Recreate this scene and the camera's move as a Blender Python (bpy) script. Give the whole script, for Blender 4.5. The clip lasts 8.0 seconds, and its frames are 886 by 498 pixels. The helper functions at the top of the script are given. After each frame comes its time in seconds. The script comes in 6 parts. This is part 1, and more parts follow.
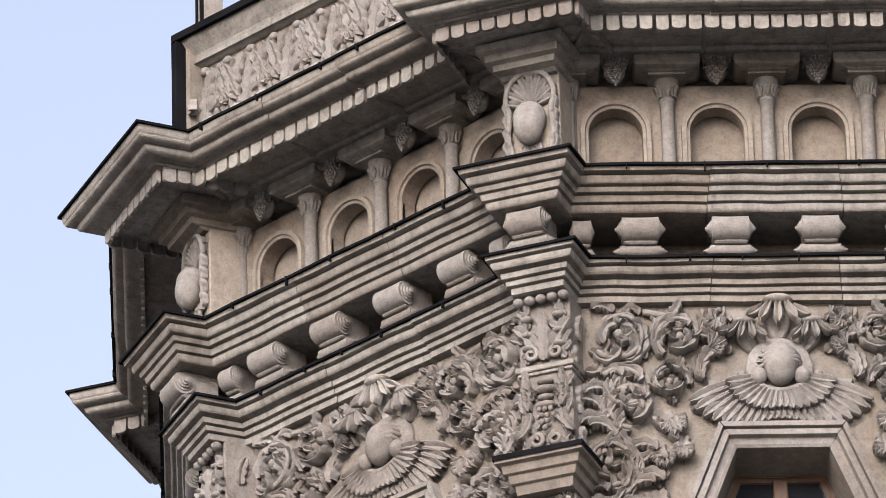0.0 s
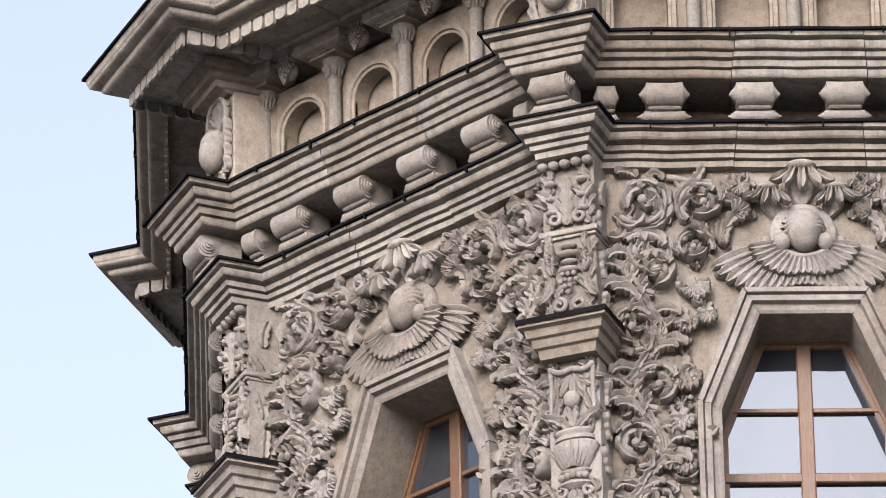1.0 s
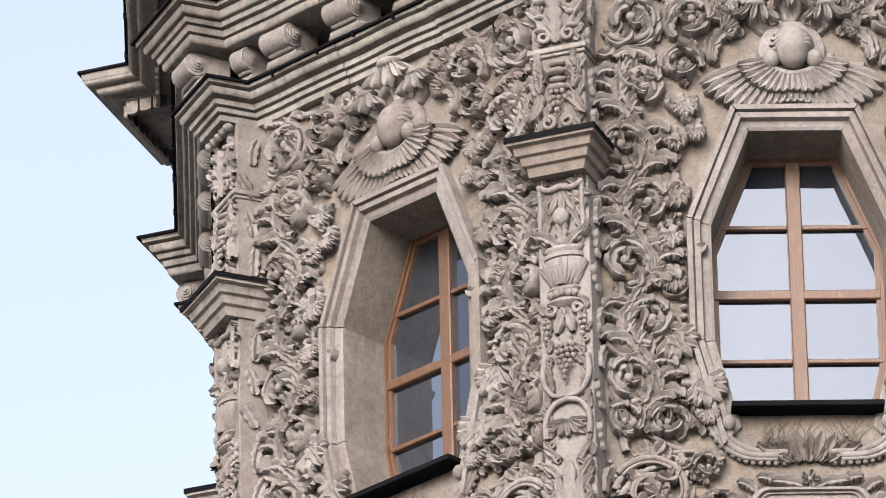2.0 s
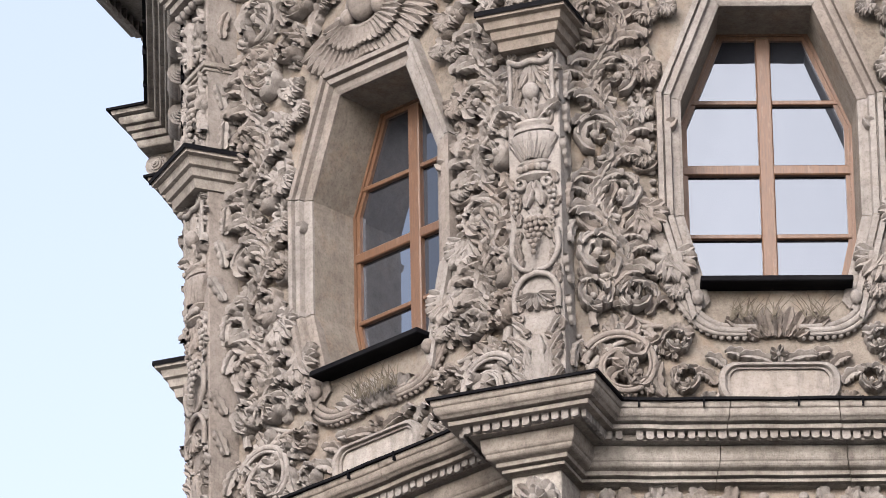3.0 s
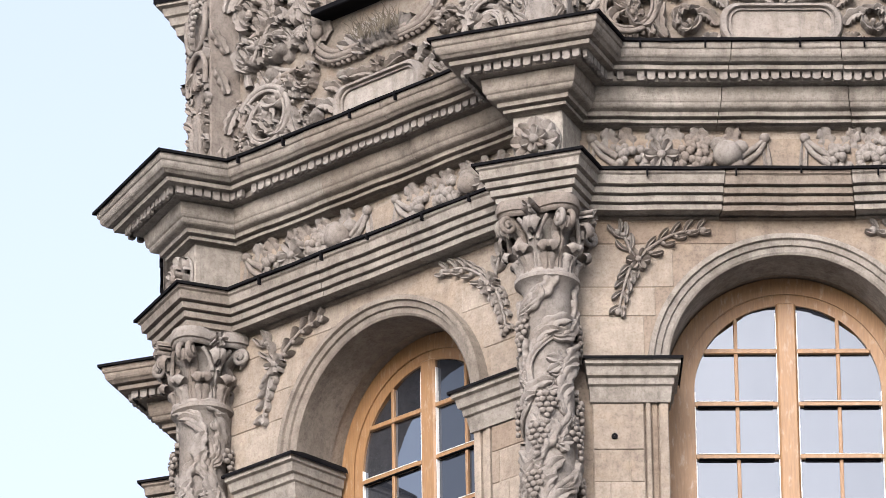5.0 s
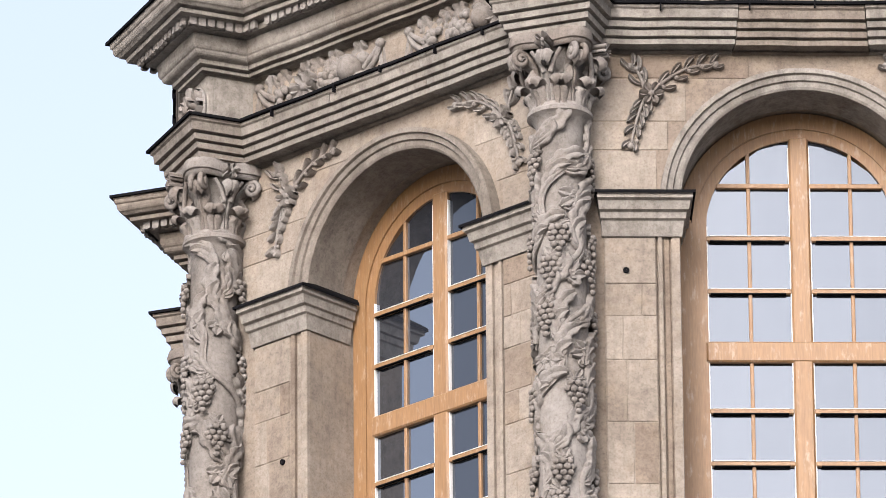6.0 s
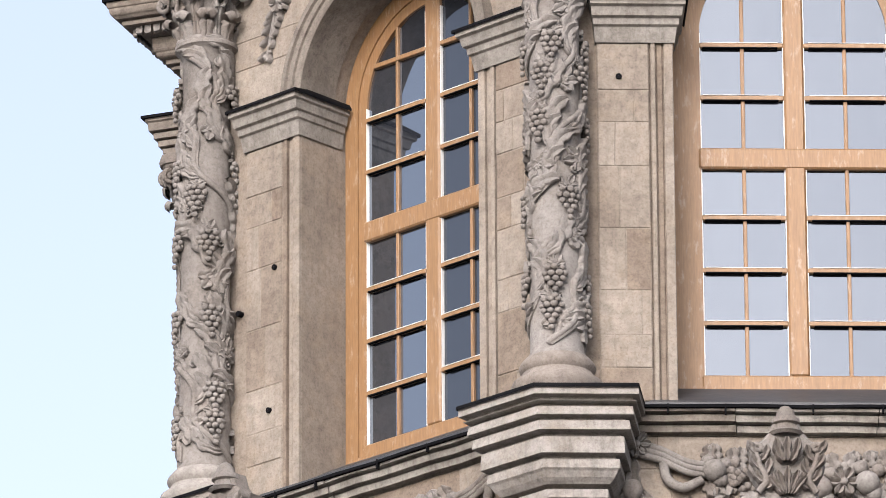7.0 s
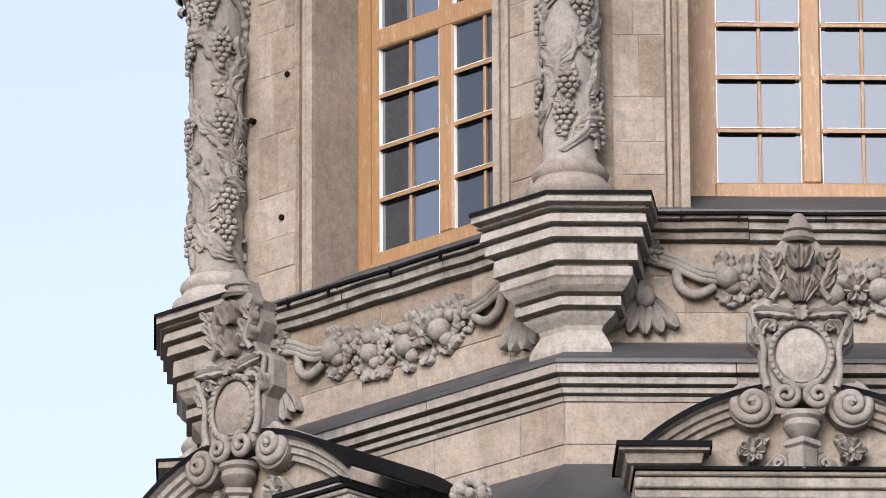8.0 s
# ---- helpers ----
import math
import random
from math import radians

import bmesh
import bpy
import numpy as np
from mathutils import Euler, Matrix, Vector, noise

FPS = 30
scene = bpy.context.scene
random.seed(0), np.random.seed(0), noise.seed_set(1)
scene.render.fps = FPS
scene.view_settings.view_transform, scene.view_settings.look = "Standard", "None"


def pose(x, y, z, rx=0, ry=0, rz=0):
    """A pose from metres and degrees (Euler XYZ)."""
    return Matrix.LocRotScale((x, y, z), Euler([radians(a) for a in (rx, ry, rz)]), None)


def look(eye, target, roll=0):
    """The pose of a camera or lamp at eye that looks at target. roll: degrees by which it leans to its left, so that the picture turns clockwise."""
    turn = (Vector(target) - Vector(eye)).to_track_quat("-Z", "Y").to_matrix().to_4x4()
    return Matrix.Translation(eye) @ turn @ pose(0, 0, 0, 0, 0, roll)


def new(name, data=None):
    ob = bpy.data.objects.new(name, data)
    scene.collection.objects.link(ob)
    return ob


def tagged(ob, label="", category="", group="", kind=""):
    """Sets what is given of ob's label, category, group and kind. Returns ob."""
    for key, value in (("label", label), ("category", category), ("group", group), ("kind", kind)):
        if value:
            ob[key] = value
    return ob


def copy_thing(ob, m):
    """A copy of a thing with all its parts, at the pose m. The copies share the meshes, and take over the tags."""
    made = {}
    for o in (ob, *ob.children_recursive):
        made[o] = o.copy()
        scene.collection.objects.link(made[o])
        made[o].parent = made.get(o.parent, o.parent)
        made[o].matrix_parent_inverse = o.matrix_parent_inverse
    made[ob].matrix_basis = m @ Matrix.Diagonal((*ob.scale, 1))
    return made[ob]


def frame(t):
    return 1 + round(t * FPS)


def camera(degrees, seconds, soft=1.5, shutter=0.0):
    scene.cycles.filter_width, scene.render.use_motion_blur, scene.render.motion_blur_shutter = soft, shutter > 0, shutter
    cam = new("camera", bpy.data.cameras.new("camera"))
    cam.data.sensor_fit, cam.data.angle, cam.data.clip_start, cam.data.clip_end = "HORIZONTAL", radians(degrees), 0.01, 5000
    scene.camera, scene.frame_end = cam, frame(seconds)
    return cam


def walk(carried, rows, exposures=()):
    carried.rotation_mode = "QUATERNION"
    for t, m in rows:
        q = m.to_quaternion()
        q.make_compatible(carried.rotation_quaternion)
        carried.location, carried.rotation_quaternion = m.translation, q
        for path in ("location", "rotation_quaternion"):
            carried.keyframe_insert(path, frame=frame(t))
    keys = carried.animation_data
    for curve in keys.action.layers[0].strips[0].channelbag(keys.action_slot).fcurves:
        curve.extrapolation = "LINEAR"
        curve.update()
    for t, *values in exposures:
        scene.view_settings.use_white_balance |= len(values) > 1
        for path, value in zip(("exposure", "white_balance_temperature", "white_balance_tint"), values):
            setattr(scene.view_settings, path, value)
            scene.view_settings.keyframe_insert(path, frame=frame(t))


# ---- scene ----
# The camera stands on the ground 53 m from the tower's axis and tilts down along it.
EYE = 1.6
DIST = 53.210
TURN0 = -4.081            # turn of the front face away from the camera's line
cam = camera(6.073, 8.0, soft=0.6)
ROWS = [   # seconds, turn to the right, tilt up, lean to the left
    (0, -2.276, 28.563, -1.534),
    (0.5, -2.350, 28.165, -1.213),
    (1, -2.485, 27.636, -1.156),
    (1.5, -2.541, 27.041, -1.108),
    (1.7, -2.517, 26.731, -1.266),
    (2.8, -2.218, 25.755, -1.173),
    (3, -2.215, 25.514, -1.130),
    (3.5, -2.121, 24.914, -0.986),
    (4, -2.110, 24.383, -1.037),
    (4.5, -2.194, 23.670, -1.036),
    (4.7, -2.225, 23.402, -0.967),
    (5.8, -2.398, 22.150, -0.630),
    (6, -2.377, 21.897, -0.470),
    (6.5, -2.351, 21.191, -0.295),
    (7, -2.329, 20.563, -0.304),
    (7.5, -2.381, 19.865, -0.203),
    (8, -2.429, 19.240, -0.237),
]
walk(cam, [(t, pose(0, 0, EYE, 0, 0, -pan) @ pose(0, 0, 0, 90 + tilt) @ pose(0, 0, 0, 0, 0, lean)) for t, pan, tilt, lean in ROWS],
     exposures=[(0.0, 0.03, 6260, 14.8), (1.0, 0.17, 6290, 14.6), (4.0, 0.09, 6300, 14.6), (6.0, 0.03, 6260, 14), (8.0, -0.18, 6160, 13.6)])

# ---- sky, sun ----
SUN_EL = radians(26)      # behind the camera, to its left, veiled by haze
world = bpy.data.worlds.new("sky")
scene.world = world
world.use_nodes = True
wn = world.node_tree.nodes
wn.clear()
sky = wn.new("ShaderNodeTexSky")
sky.sky_type = 'NISHITA'
sky.sun_disc = False
sky.sun_elevation = SUN_EL
sky.sun_rotation = radians(196)
sky.air_density, sky.dust_density, sky.ozone_density = 1.0, 5.0, 1.0
bg = wn.new("ShaderNodeBackground")
bg.inputs["Strength"].default_value = 0.42
wo = wn.new("ShaderNodeOutputWorld")
veil = wn.new("ShaderNodeMixRGB")      # thin even haze over the whole sky
veil.inputs[0].default_value = 0.56
bw = wn.new("ShaderNodeRGBToBW")
world.node_tree.links.new(sky.outputs[0], bw.inputs[0])
world.node_tree.links.new(sky.outputs[0], veil.inputs[1])
world.node_tree.links.new(bw.outputs[0], veil.inputs[2])
world.node_tree.links.new(veil.outputs[0], bg.inputs[0])
world.node_tree.links.new(bg.outputs[0], wo.inputs[0])
sun = new("sun", bpy.data.lights.new("sun", 'SUN'))
sun.data.energy = 1.3
sun.data.angle = radians(22)
sun.data.color = (1.0, 0.99, 0.985)
sun.matrix_world = look((0, 0, 60), Vector((0, 0, 60)) - Vector((math.sin(radians(196)) * math.cos(SUN_EL), math.cos(radians(196)) * math.cos(SUN_EL), math.sin(SUN_EL))))


# ---- materials ----
def mat(name):
    m = bpy.data.materials.new(name)
    m.use_nodes = True
    nt = m.node_tree
    b = nt.nodes["Principled BSDF"]
    return m, nt, b


def node(nt, kind, **sets):
    n = nt.nodes.new(kind)
    for k, v in sets.items():
        n.inputs[k].default_value = v
    return n


def noise_fac(nt, scale, detail=4.0, rough=0.6, stretch=None, coords="Object"):
    tc = nt.nodes.new("ShaderNodeTexCoord")
    n = node(nt, "ShaderNodeTexNoise", Scale=scale, Detail=detail, Roughness=rough)
    if stretch:
        mp = nt.nodes.new("ShaderNodeMapping")
        mp.inputs["Scale"].default_value = stretch
        nt.links.new(tc.outputs[coords], mp.inputs[0])
        nt.links.new(mp.outputs[0], n.inputs["Vector"])
    else:
        nt.links.new(tc.outputs[coords], n.inputs["Vector"])
    return n.outputs[0]


def ramp(nt, fac, stops):
    r = nt.nodes.new("ShaderNodeValToRGB")
    while len(r.color_ramp.elements) < len(stops):
        r.color_ramp.elements.new(0.5)
    for e, (p, c) in zip(r.color_ramp.elements, stops):
        e.position, e.color = p, (*c, 1)
    nt.links.new(fac, r.inputs[0])
    return r.outputs[0]


def mix(nt, fac, a, b, mode='MIX'):
    m = nt.nodes.new("ShaderNodeMix")
    m.data_type, m.blend_type = 'RGBA', mode
    for sock, v in ((m.inputs[0], fac), (m.inputs[6], a), (m.inputs[7], b)):
        if isinstance(v, (int, float)):
            sock.default_value = v
        elif isinstance(v, tuple):
            sock.default_value = (*v, 1)
        else:
            nt.links.new(v, sock)
    return m.outputs[2]


def bump(nt, b, fac, strength, dist):
    n = node(nt, "ShaderNodeBump", Strength=strength, Distance=dist)
    nt.links.new(fac, n.inputs["Height"])
    nt.links.new(n.outputs[0], b.inputs["Normal"])


def stone(name, light, dark, stain, stain_amount=0.5, grain=0.012, streak=0.3, per_piece=0.3, crust_amount=0.4):
    """Weathered limestone: mottled at half a metre, grainy at a few centimetres, with rain streaks and lichen-dark pits."""
    m, nt, b = mat(name)
    big = ramp(nt, noise_fac(nt, 1.7, 5, 0.62), [(0.32, dark), (0.66, light)])
    info = nt.nodes.new("ShaderNodeObjectInfo")
    tone = ramp(nt, info.outputs["Random"], [(0.0, tuple(1 - per_piece * k for k in (0.75, 0.9, 1.0))), (0.5, (0.97, 0.97, 0.97)), (1.0, (1, 1, 1))])
    col = mix(nt, 1.0, big, tone, 'MULTIPLY')
    patch = ramp(nt, noise_fac(nt, 4.3, 7, 0.72), [(0.49, (0, 0, 0)), (0.63, (1, 1, 1))])
    col = mix(nt, mix(nt, stain_amount, (0, 0, 0), patch), col, stain)
    run = ramp(nt, noise_fac(nt, 7.0, 5, 0.7, (1.6, 1.6, 0.16)), [(0.52, (0, 0, 0)), (0.75, (1, 1, 1))])
    col = mix(nt, mix(nt, streak, (0, 0, 0), run), col, tuple(k * 0.45 for k in dark))
    crust = ramp(nt, noise_fac(nt, 2.6, 9, 0.72), [(0.56, (0, 0, 0)), (0.70, (1, 1, 1))])
    col = mix(nt, mix(nt, crust_amount, (0, 0, 0), crust), col, (0.07, 0.061, 0.054))
    fine = ramp(nt, noise_fac(nt, 16, 6, 0.7), [(0.32, (0.60, 0.58, 0.56)), (0.60, (1.10, 1.10, 1.10))])
    col = mix(nt, 0.58, col, fine, 'MULTIPLY')
    speck = ramp(nt, noise_fac(nt, 55, 4, 0.7), [(0.33, (0.58, 0.56, 0.54)), (0.52, (1.04, 1.04, 1.04))])
    col = mix(nt, 0.5, col, speck, 'MULTIPLY')
    nt.links.new(col, b.inputs["Base Color"])
    b.inputs["Roughness"].default_value = 0.92
    b.inputs["Specular IOR Level"].default_value = 0.2
    bump(nt, b, noise_fac(nt, 34, 8, 0.75), 0.7, grain)
    return m


ASHLAR = stone("ashlar_limestone", (0.268, 0.234, 0.198), (0.196, 0.166, 0.138), (0.236, 0.188, 0.142), 0.45, 0.009, 0.35, 0.4, 0.28)
CARVED = stone("carved_limestone", (0.240, 0.223, 0.208), (0.169, 0.154, 0.141), (0.181, 0.147, 0.118), 0.25, 0.012, 0.3)
MOULDED = stone("moulded_limestone", (0.271, 0.251, 0.226), (0.187, 0.170, 0.150), (0.097, 0.084, 0.071), 0.45, 0.012, 0.7, 0.4, 0.65)
GROUND_STONE = stone("relief_ground_limestone", (0.217, 0.192, 0.166), (0.142, 0.123, 0.103), (0.187, 0.139, 0.100), 0.5, 0.014, 0.3)
PALE = stone("pale_repaired_limestone", (0.291, 0.271, 0.251), (0.220, 0.201, 0.181), (0.214, 0.184, 0.155), 0.6, 0.011, 0.65, 0.35, 0.6)


def metal_sheet():
    m, nt, b = mat("dark_roof_sheet")
    col = ramp(nt, noise_fac(nt, 3.0, 5, 0.65), [(0.3, (0.003, 0.003, 0.004)), (0.7, (0.008, 0.008, 0.009))])
    nt.links.new(col, b.inputs["Base Color"])
    b.inputs["Roughness"].default_value = 0.85
    b.inputs["Specular IOR Level"].default_value = 0.04
    bump(nt, b, noise_fac(nt, 6, 3), 0.25, 0.02)
    return m


SHEET = metal_sheet()


def roof_sheet_mat():
    m, nt, b = mat("grey_roof_sheet")
    col = ramp(nt, noise_fac(nt, 2.2, 6, 0.7), [(0.3, (0.018, 0.018, 0.020)), (0.7, (0.042, 0.042, 0.045))])
    drip = ramp(nt, noise_fac(nt, 9, 5, 0.7, (2.0, 2.0, 0.3)), [(0.6, (0, 0, 0)), (0.74, (1, 1, 1))])
    nt.links.new(mix(nt, mix(nt, 0.4, (0, 0, 0), drip), col, (0.11, 0.105, 0.10)), b.inputs["Base Color"])
    b.inputs["Roughness"].default_value = 0.55
    bump(nt, b, noise_fac(nt, 6, 3), 0.3, 0.02)
    return m


ROOF_SHEET = roof_sheet_mat()


def painted_wood(name, base, dark, worn, worn_amount):
    m, nt, b = mat(name)
    g = ramp(nt, noise_fac(nt, 14, 6, 0.65, (6, 6, 0.5)), [(0.3, dark), (0.7, base)])
    w = ramp(nt, noise_fac(nt, 9, 6, 0.75, (2.5, 2.5, 0.8)), [(0.55, (0, 0, 0)), (0.68, (1, 1, 1))])
    col = mix(nt, mix(nt, worn_amount, (0, 0, 0), w), g, worn)
    nt.links.new(col, b.inputs["Base Color"])
    b.inputs["Roughness"].default_value = 0.5
    bump(nt, b, noise_fac(nt, 30, 4, 0.6, (6, 6, 0.5)), 0.3, 0.004)
    return m


WOOD = painted_wood("honey_varnished_wood", (0.242, 0.136, 0.060), (0.16, 0.087, 0.038), (0.35, 0.285, 0.225), 0.5)
WOOD_DARK = painted_wood("brown_varnished_wood", (0.115, 0.056, 0.027), (0.06, 0.030, 0.016), (0.24, 0.175, 0.13), 0.3)


def coated_glass():
    m, nt, b = mat("reflecting_window_glass")
    nt.nodes.remove(b)
    gl = node(nt, "ShaderNodeBsdfGlossy", Roughness=0.02)
    gl.inputs[0].default_value = (0.72, 0.80, 0.92, 1)
    # the dimness of the room behind is put into the pane's dark colour
    dk = nt.nodes.new("ShaderNodeBsdfDiffuse")
    dk.inputs[0].default_value = (0.016, 0.018, 0.023, 1)
    mx = nt.nodes.new("ShaderNodeMixShader")
    lw = node(nt, "ShaderNodeLayerWeight", Blend=0.35)
    mr = node(nt, "ShaderNodeMapRange")
    mr.inputs["To Min"].default_value, mr.inputs["To Max"].default_value = 0.105, 0.29
    nt.links.new(lw.outputs["Fresnel"], mr.inputs["Value"])
    nt.links.new(mr.outputs[0], mx.inputs[0])
    nt.links.new(dk.outputs[0], mx.inputs[1])
    nt.links.new(gl.outputs[0], mx.inputs[2])
    wob = node(nt, "ShaderNodeBump", Strength=0.12, Distance=0.01)
    nt.links.new(noise_fac(nt, 2.2, 2), wob.inputs["Height"])
    nt.links.new(wob.outputs[0], gl.inputs["Normal"])
    nt.links.new(mx.outputs[0], nt.nodes["Material Output"].inputs[0])
    return m


GLASS = coated_glass()
WHITE_TRIM = painted_wood("white_putty", (0.72, 0.72, 0.71), (0.55, 0.54, 0.52), (0.30, 0.27, 0.24), 0.3)


def ground_mat():
    m, nt, b = mat("grey_gravel_court")
    # out of view; this grey is set for the light bounced under the cornices
    col = ramp(nt, noise_fac(nt, 0.6, 8, 0.7), [(0.3, (0.13, 0.125, 0.118)), (0.7, (0.23, 0.22, 0.21))])
    nt.links.new(col, b.inputs["Base Color"])
    b.inputs["Roughness"].default_value = 0.95
    bump(nt, b, noise_fac(nt, 30, 5), 0.6, 0.05)
    return m


GREY_GROUND = ground_mat()


# ---- mesh helpers ----
class Buf:
    """Collects vertices and faces of one mesh. Coordinates: along the wall, outwards from the axis, up."""

    def __init__(self):
        self.v, self.f = [], []

    def add(self, verts, faces):
        k = len(self.v)
        self.v.extend(verts)
        self.f.extend([tuple(i + k for i in f) for f in faces])
        return self

    def grid(self, rows, close_u=False, close_v=False):
        """rows: a list of rows of points; quads between them."""
        n, m = len(rows), len(rows[0])
        fs = []
        for i in range(n if close_v else n - 1):
            for j in range(m if close_u else m - 1):
                i2, j2 = (i + 1) % n, (j + 1) % m
                fs.append((i * m + j, i * m + j2, i2 * m + j2, i2 * m + j))
        return self.add([p for r in rows for p in r], fs)

    def box(self, u0, u1, q0, q1, z0, z1, bev=0.0):
        if bev <= 0:
            vs = [(u, q, z) for z in (z0, z1) for q in (q0, q1) for u in (u0, u1)]
            return self.add(vs, [(0, 1, 3, 2), (4, 6, 7, 5), (0, 4, 5, 1), (2, 3, 7, 6), (0, 2, 6, 4), (1, 5, 7, 3)])
        b = bev
        rows = []
        for d, z in ((b, z0), (0, z0 + b), (0, z1 - b), (b, z1)):
            rows.append([(u0 + d, q0, z), (u1 - d, q0, z), (u1 - d, q1 - b, z), (u1 - d - b, q1 - d, z), (u0 + d + b, q1 - d, z), (u0 + d, q1 - b, z)])
        k = len(self.v)
        self.grid(rows, close_u=True)
        self.f += [tuple(k + i for i in reversed(range(6))), tuple(k + 18 + i for i in range(6))]
        return self

    def mirrored(self):
        o = Buf()
        o.v = [(-u, q, z) for u, q, z in self.v]
        o.f = [tuple(reversed(f)) for f in self.f]
        return o

    def join(self, other):
        return self.add(other.v, other.f)

    def moved(self, du=0, dq=0, dz=0):
        o = Buf()
        o.v = [(u + du, q + dq, z + dz) for u, q, z in self.v]
        o.f = list(self.f)
        return o

    def mesh(self, name, material, smooth=False, angle=None):
        me = bpy.data.meshes.new(name)
        me.from_pydata([(u, -q, z) for u, q, z in self.v], [], self.f)
        me.materials.append(material)
        if smooth:
            me.shade_smooth()
            if angle:
                me.set_sharp_from_angle(angle=radians(angle))
        me.update()
        return me


def side(a):
    """The pose of a face whose normal is turned a degrees to the left of the front face's."""
    a %= 360
    m = Matrix.Rotation(-radians(TURN0 + a), 4, 'Z')
    back = Matrix.Rotation(-radians(TURN0), 3, 'Z') @ Vector((0, 1, 0))
    move = LONGER if 90 < a < 270 else LONGER / 2 if a in (90, 270) else 0
    m = Matrix.Translation(Vector((0, DIST, 0)) + back * move) @ m
    return m @ Matrix.Diagonal((1 + LONGER / 3.02, 1, 1, 1)) if a in (90, 270) else m


def part(name, data, parent, label="", m=None):
    ob = new(name, data)
    ob.parent = parent
    if m is not None:
        ob.matrix_basis = m
    if label:
        tagged(ob, label)
    return ob


def thing(name, label, category, m=None, group="", kind="", data=None):
    ob = new(name, data)
    if m is not None:
        ob.matrix_basis = m
    return tagged(ob, label, category, group, kind)


LONGER = 0.25                             # the tower is this much deeper than wide
S22, C22, T22 = math.sin(radians(22.5)), math.cos(radians(22.5)), math.tan(radians(22.5))
Q = 3.65                                  # wall plane of the octagon
FACES = [0, 45, 90, 135, 180, 225, 270, 315]
CORNERS = [a + 22.5 for a in FACES]


def run_mesh(name, prof, material, cuts=3, seed=0):
    """One side of a moulded cornice as separate stones; prof rows: height, distance of the run, distance and half width of the corner block."""
    rnd = random.Random(seed)
    ends = []
    for z, q, r, h in prof:
        rr = (q - h * S22) / C22
        ends.append(rr * S22 - h * C22)
    out = []
    for k in range(cuts):
        b = Buf()
        rows = []
        jq, jz = rnd.uniform(-0.004, 0.004), rnd.uniform(-0.003, 0.003)
        fa, fb = k / cuts, (k + 1) / cuts
        bow = [rnd.uniform(-0.004, 0.004) for _ in range(5)]
        for (z, q, r, h), e in zip(prof, ends):
            row = []
            for i in range(5):
                f = fa + (fb - fa) * i / 4
                u = -e + 2 * e * f + (0.003 if i == 0 and k else 0) - (0.003 if i == 4 and k < cuts - 1 else 0)
                row.append((u, q + jq + bow[i] * 0.5, z + jz + bow[i]))
            rows.append(row)
        rows.append([(p[0], Q - 0.12, p[2]) for p in rows[-1]])
        rows.insert(0, [(p[0], Q - 0.12, p[2] + 0.05) for p in rows[0]])
        n = len(rows)
        b.grid(rows)
        for e in (0, 4):
            b.f.append(tuple(i * 5 + e for i in range(n)))
        out.append(b.mesh(name, material))
    return out


def block_mesh(name, prof, material):
    """The part of the cornice that breaks forward round a corner, in the corner's own frame."""
    b = Buf()
    rows = []
    for z, q, r, h in prof:
        rr = (q - h * S22) / C22 - 0.05
        rows.append([(-h, rr, z), (-h, r - 0.004, z), (-h + 0.004, r, z), (0, r + 0.002, z), (h - 0.004, r, z), (h, r - 0.004, z), (h, rr, z)])
    rows.insert(0, [(p[0] * 0.3, 3.6, p[2] + 0.05) for p in rows[0]])
    rows.append([(p[0] * 0.3, 3.6, p[2]) for p in rows[-1]])
    b.grid(rows)
    return b.mesh(name, material)


def flash_mesh(name, prof, lip=0.022):
    """Dark metal sheet over a cornice's top edge: run and block."""
    z, q, r, h = prof[0]
    rr = (q - h * S22) / C22
    e = rr * S22 - h * C22
    b = Buf()
    o = lip
    cols = [-1 + i / 4 for i in range(9)]
    sag = [0.004 * math.sin(2.3 * i + 40 * z) for i in range(9)]
    b.grid([[(s * e, q - 0.01, z - 0.012) for s in cols], [(s * e, q + o, z - 0.011 + d) for s, d in zip(cols, sag)], [(s * e, q + o, z + 0.008 + d) for s, d in zip(cols, sag)], [(s * e * 0.97, Q - 0.1, z + 0.09) for s in cols]])
    seams = random.Random(int(z * 100))
    u = -e + seams.uniform(0.1, 0.4)
    while u < e - 0.1:
        b.box(u - 0.005, u + 0.005, q, q + o + 0.004, z - seams.uniform(0.03, 0.06), z + 0.01)
        u += seams.uniform(0.35, 0.62)
    c = Buf()
    ring = lambda d, zz: [(-h - d, rr, zz), (-h - d, r + d, zz), (h + d, r + d, zz), (h + d, rr, zz)]
    c.grid([ring(-0.01, z - 0.008), ring(o, z - 0.011), ring(o, z + 0.008), [(p[0] * 0.4, 3.75, z + 0.1) for p in ring(0, z)]])
    return b.mesh(name, SHEET), c.mesh(name, SHEET)


def undercut(prof, depth=0.035, height=0.008):
    """Adds a recess under each projecting fillet, to draw a dark line there."""
    out = [prof[0]]
    for a, c in zip(prof, prof[1:]):
        drop = a[1] - c[1]
        if drop > 0.018 and a[0] - c[0] < 0.03:
            d = min(depth, drop + 0.025)
            z = a[0] - 0.004
            out.append((z, c[1] - d, c[2] - d, max(0.05, c[3] - d)))
            out.append((min(c[0], z - height), c[1] - d, c[2] - d, max(0.05, c[3] - d)))
            out.append((min(c[0], z - height) - 0.001, *c[1:]))
        else:
            out.append(c)
    return out


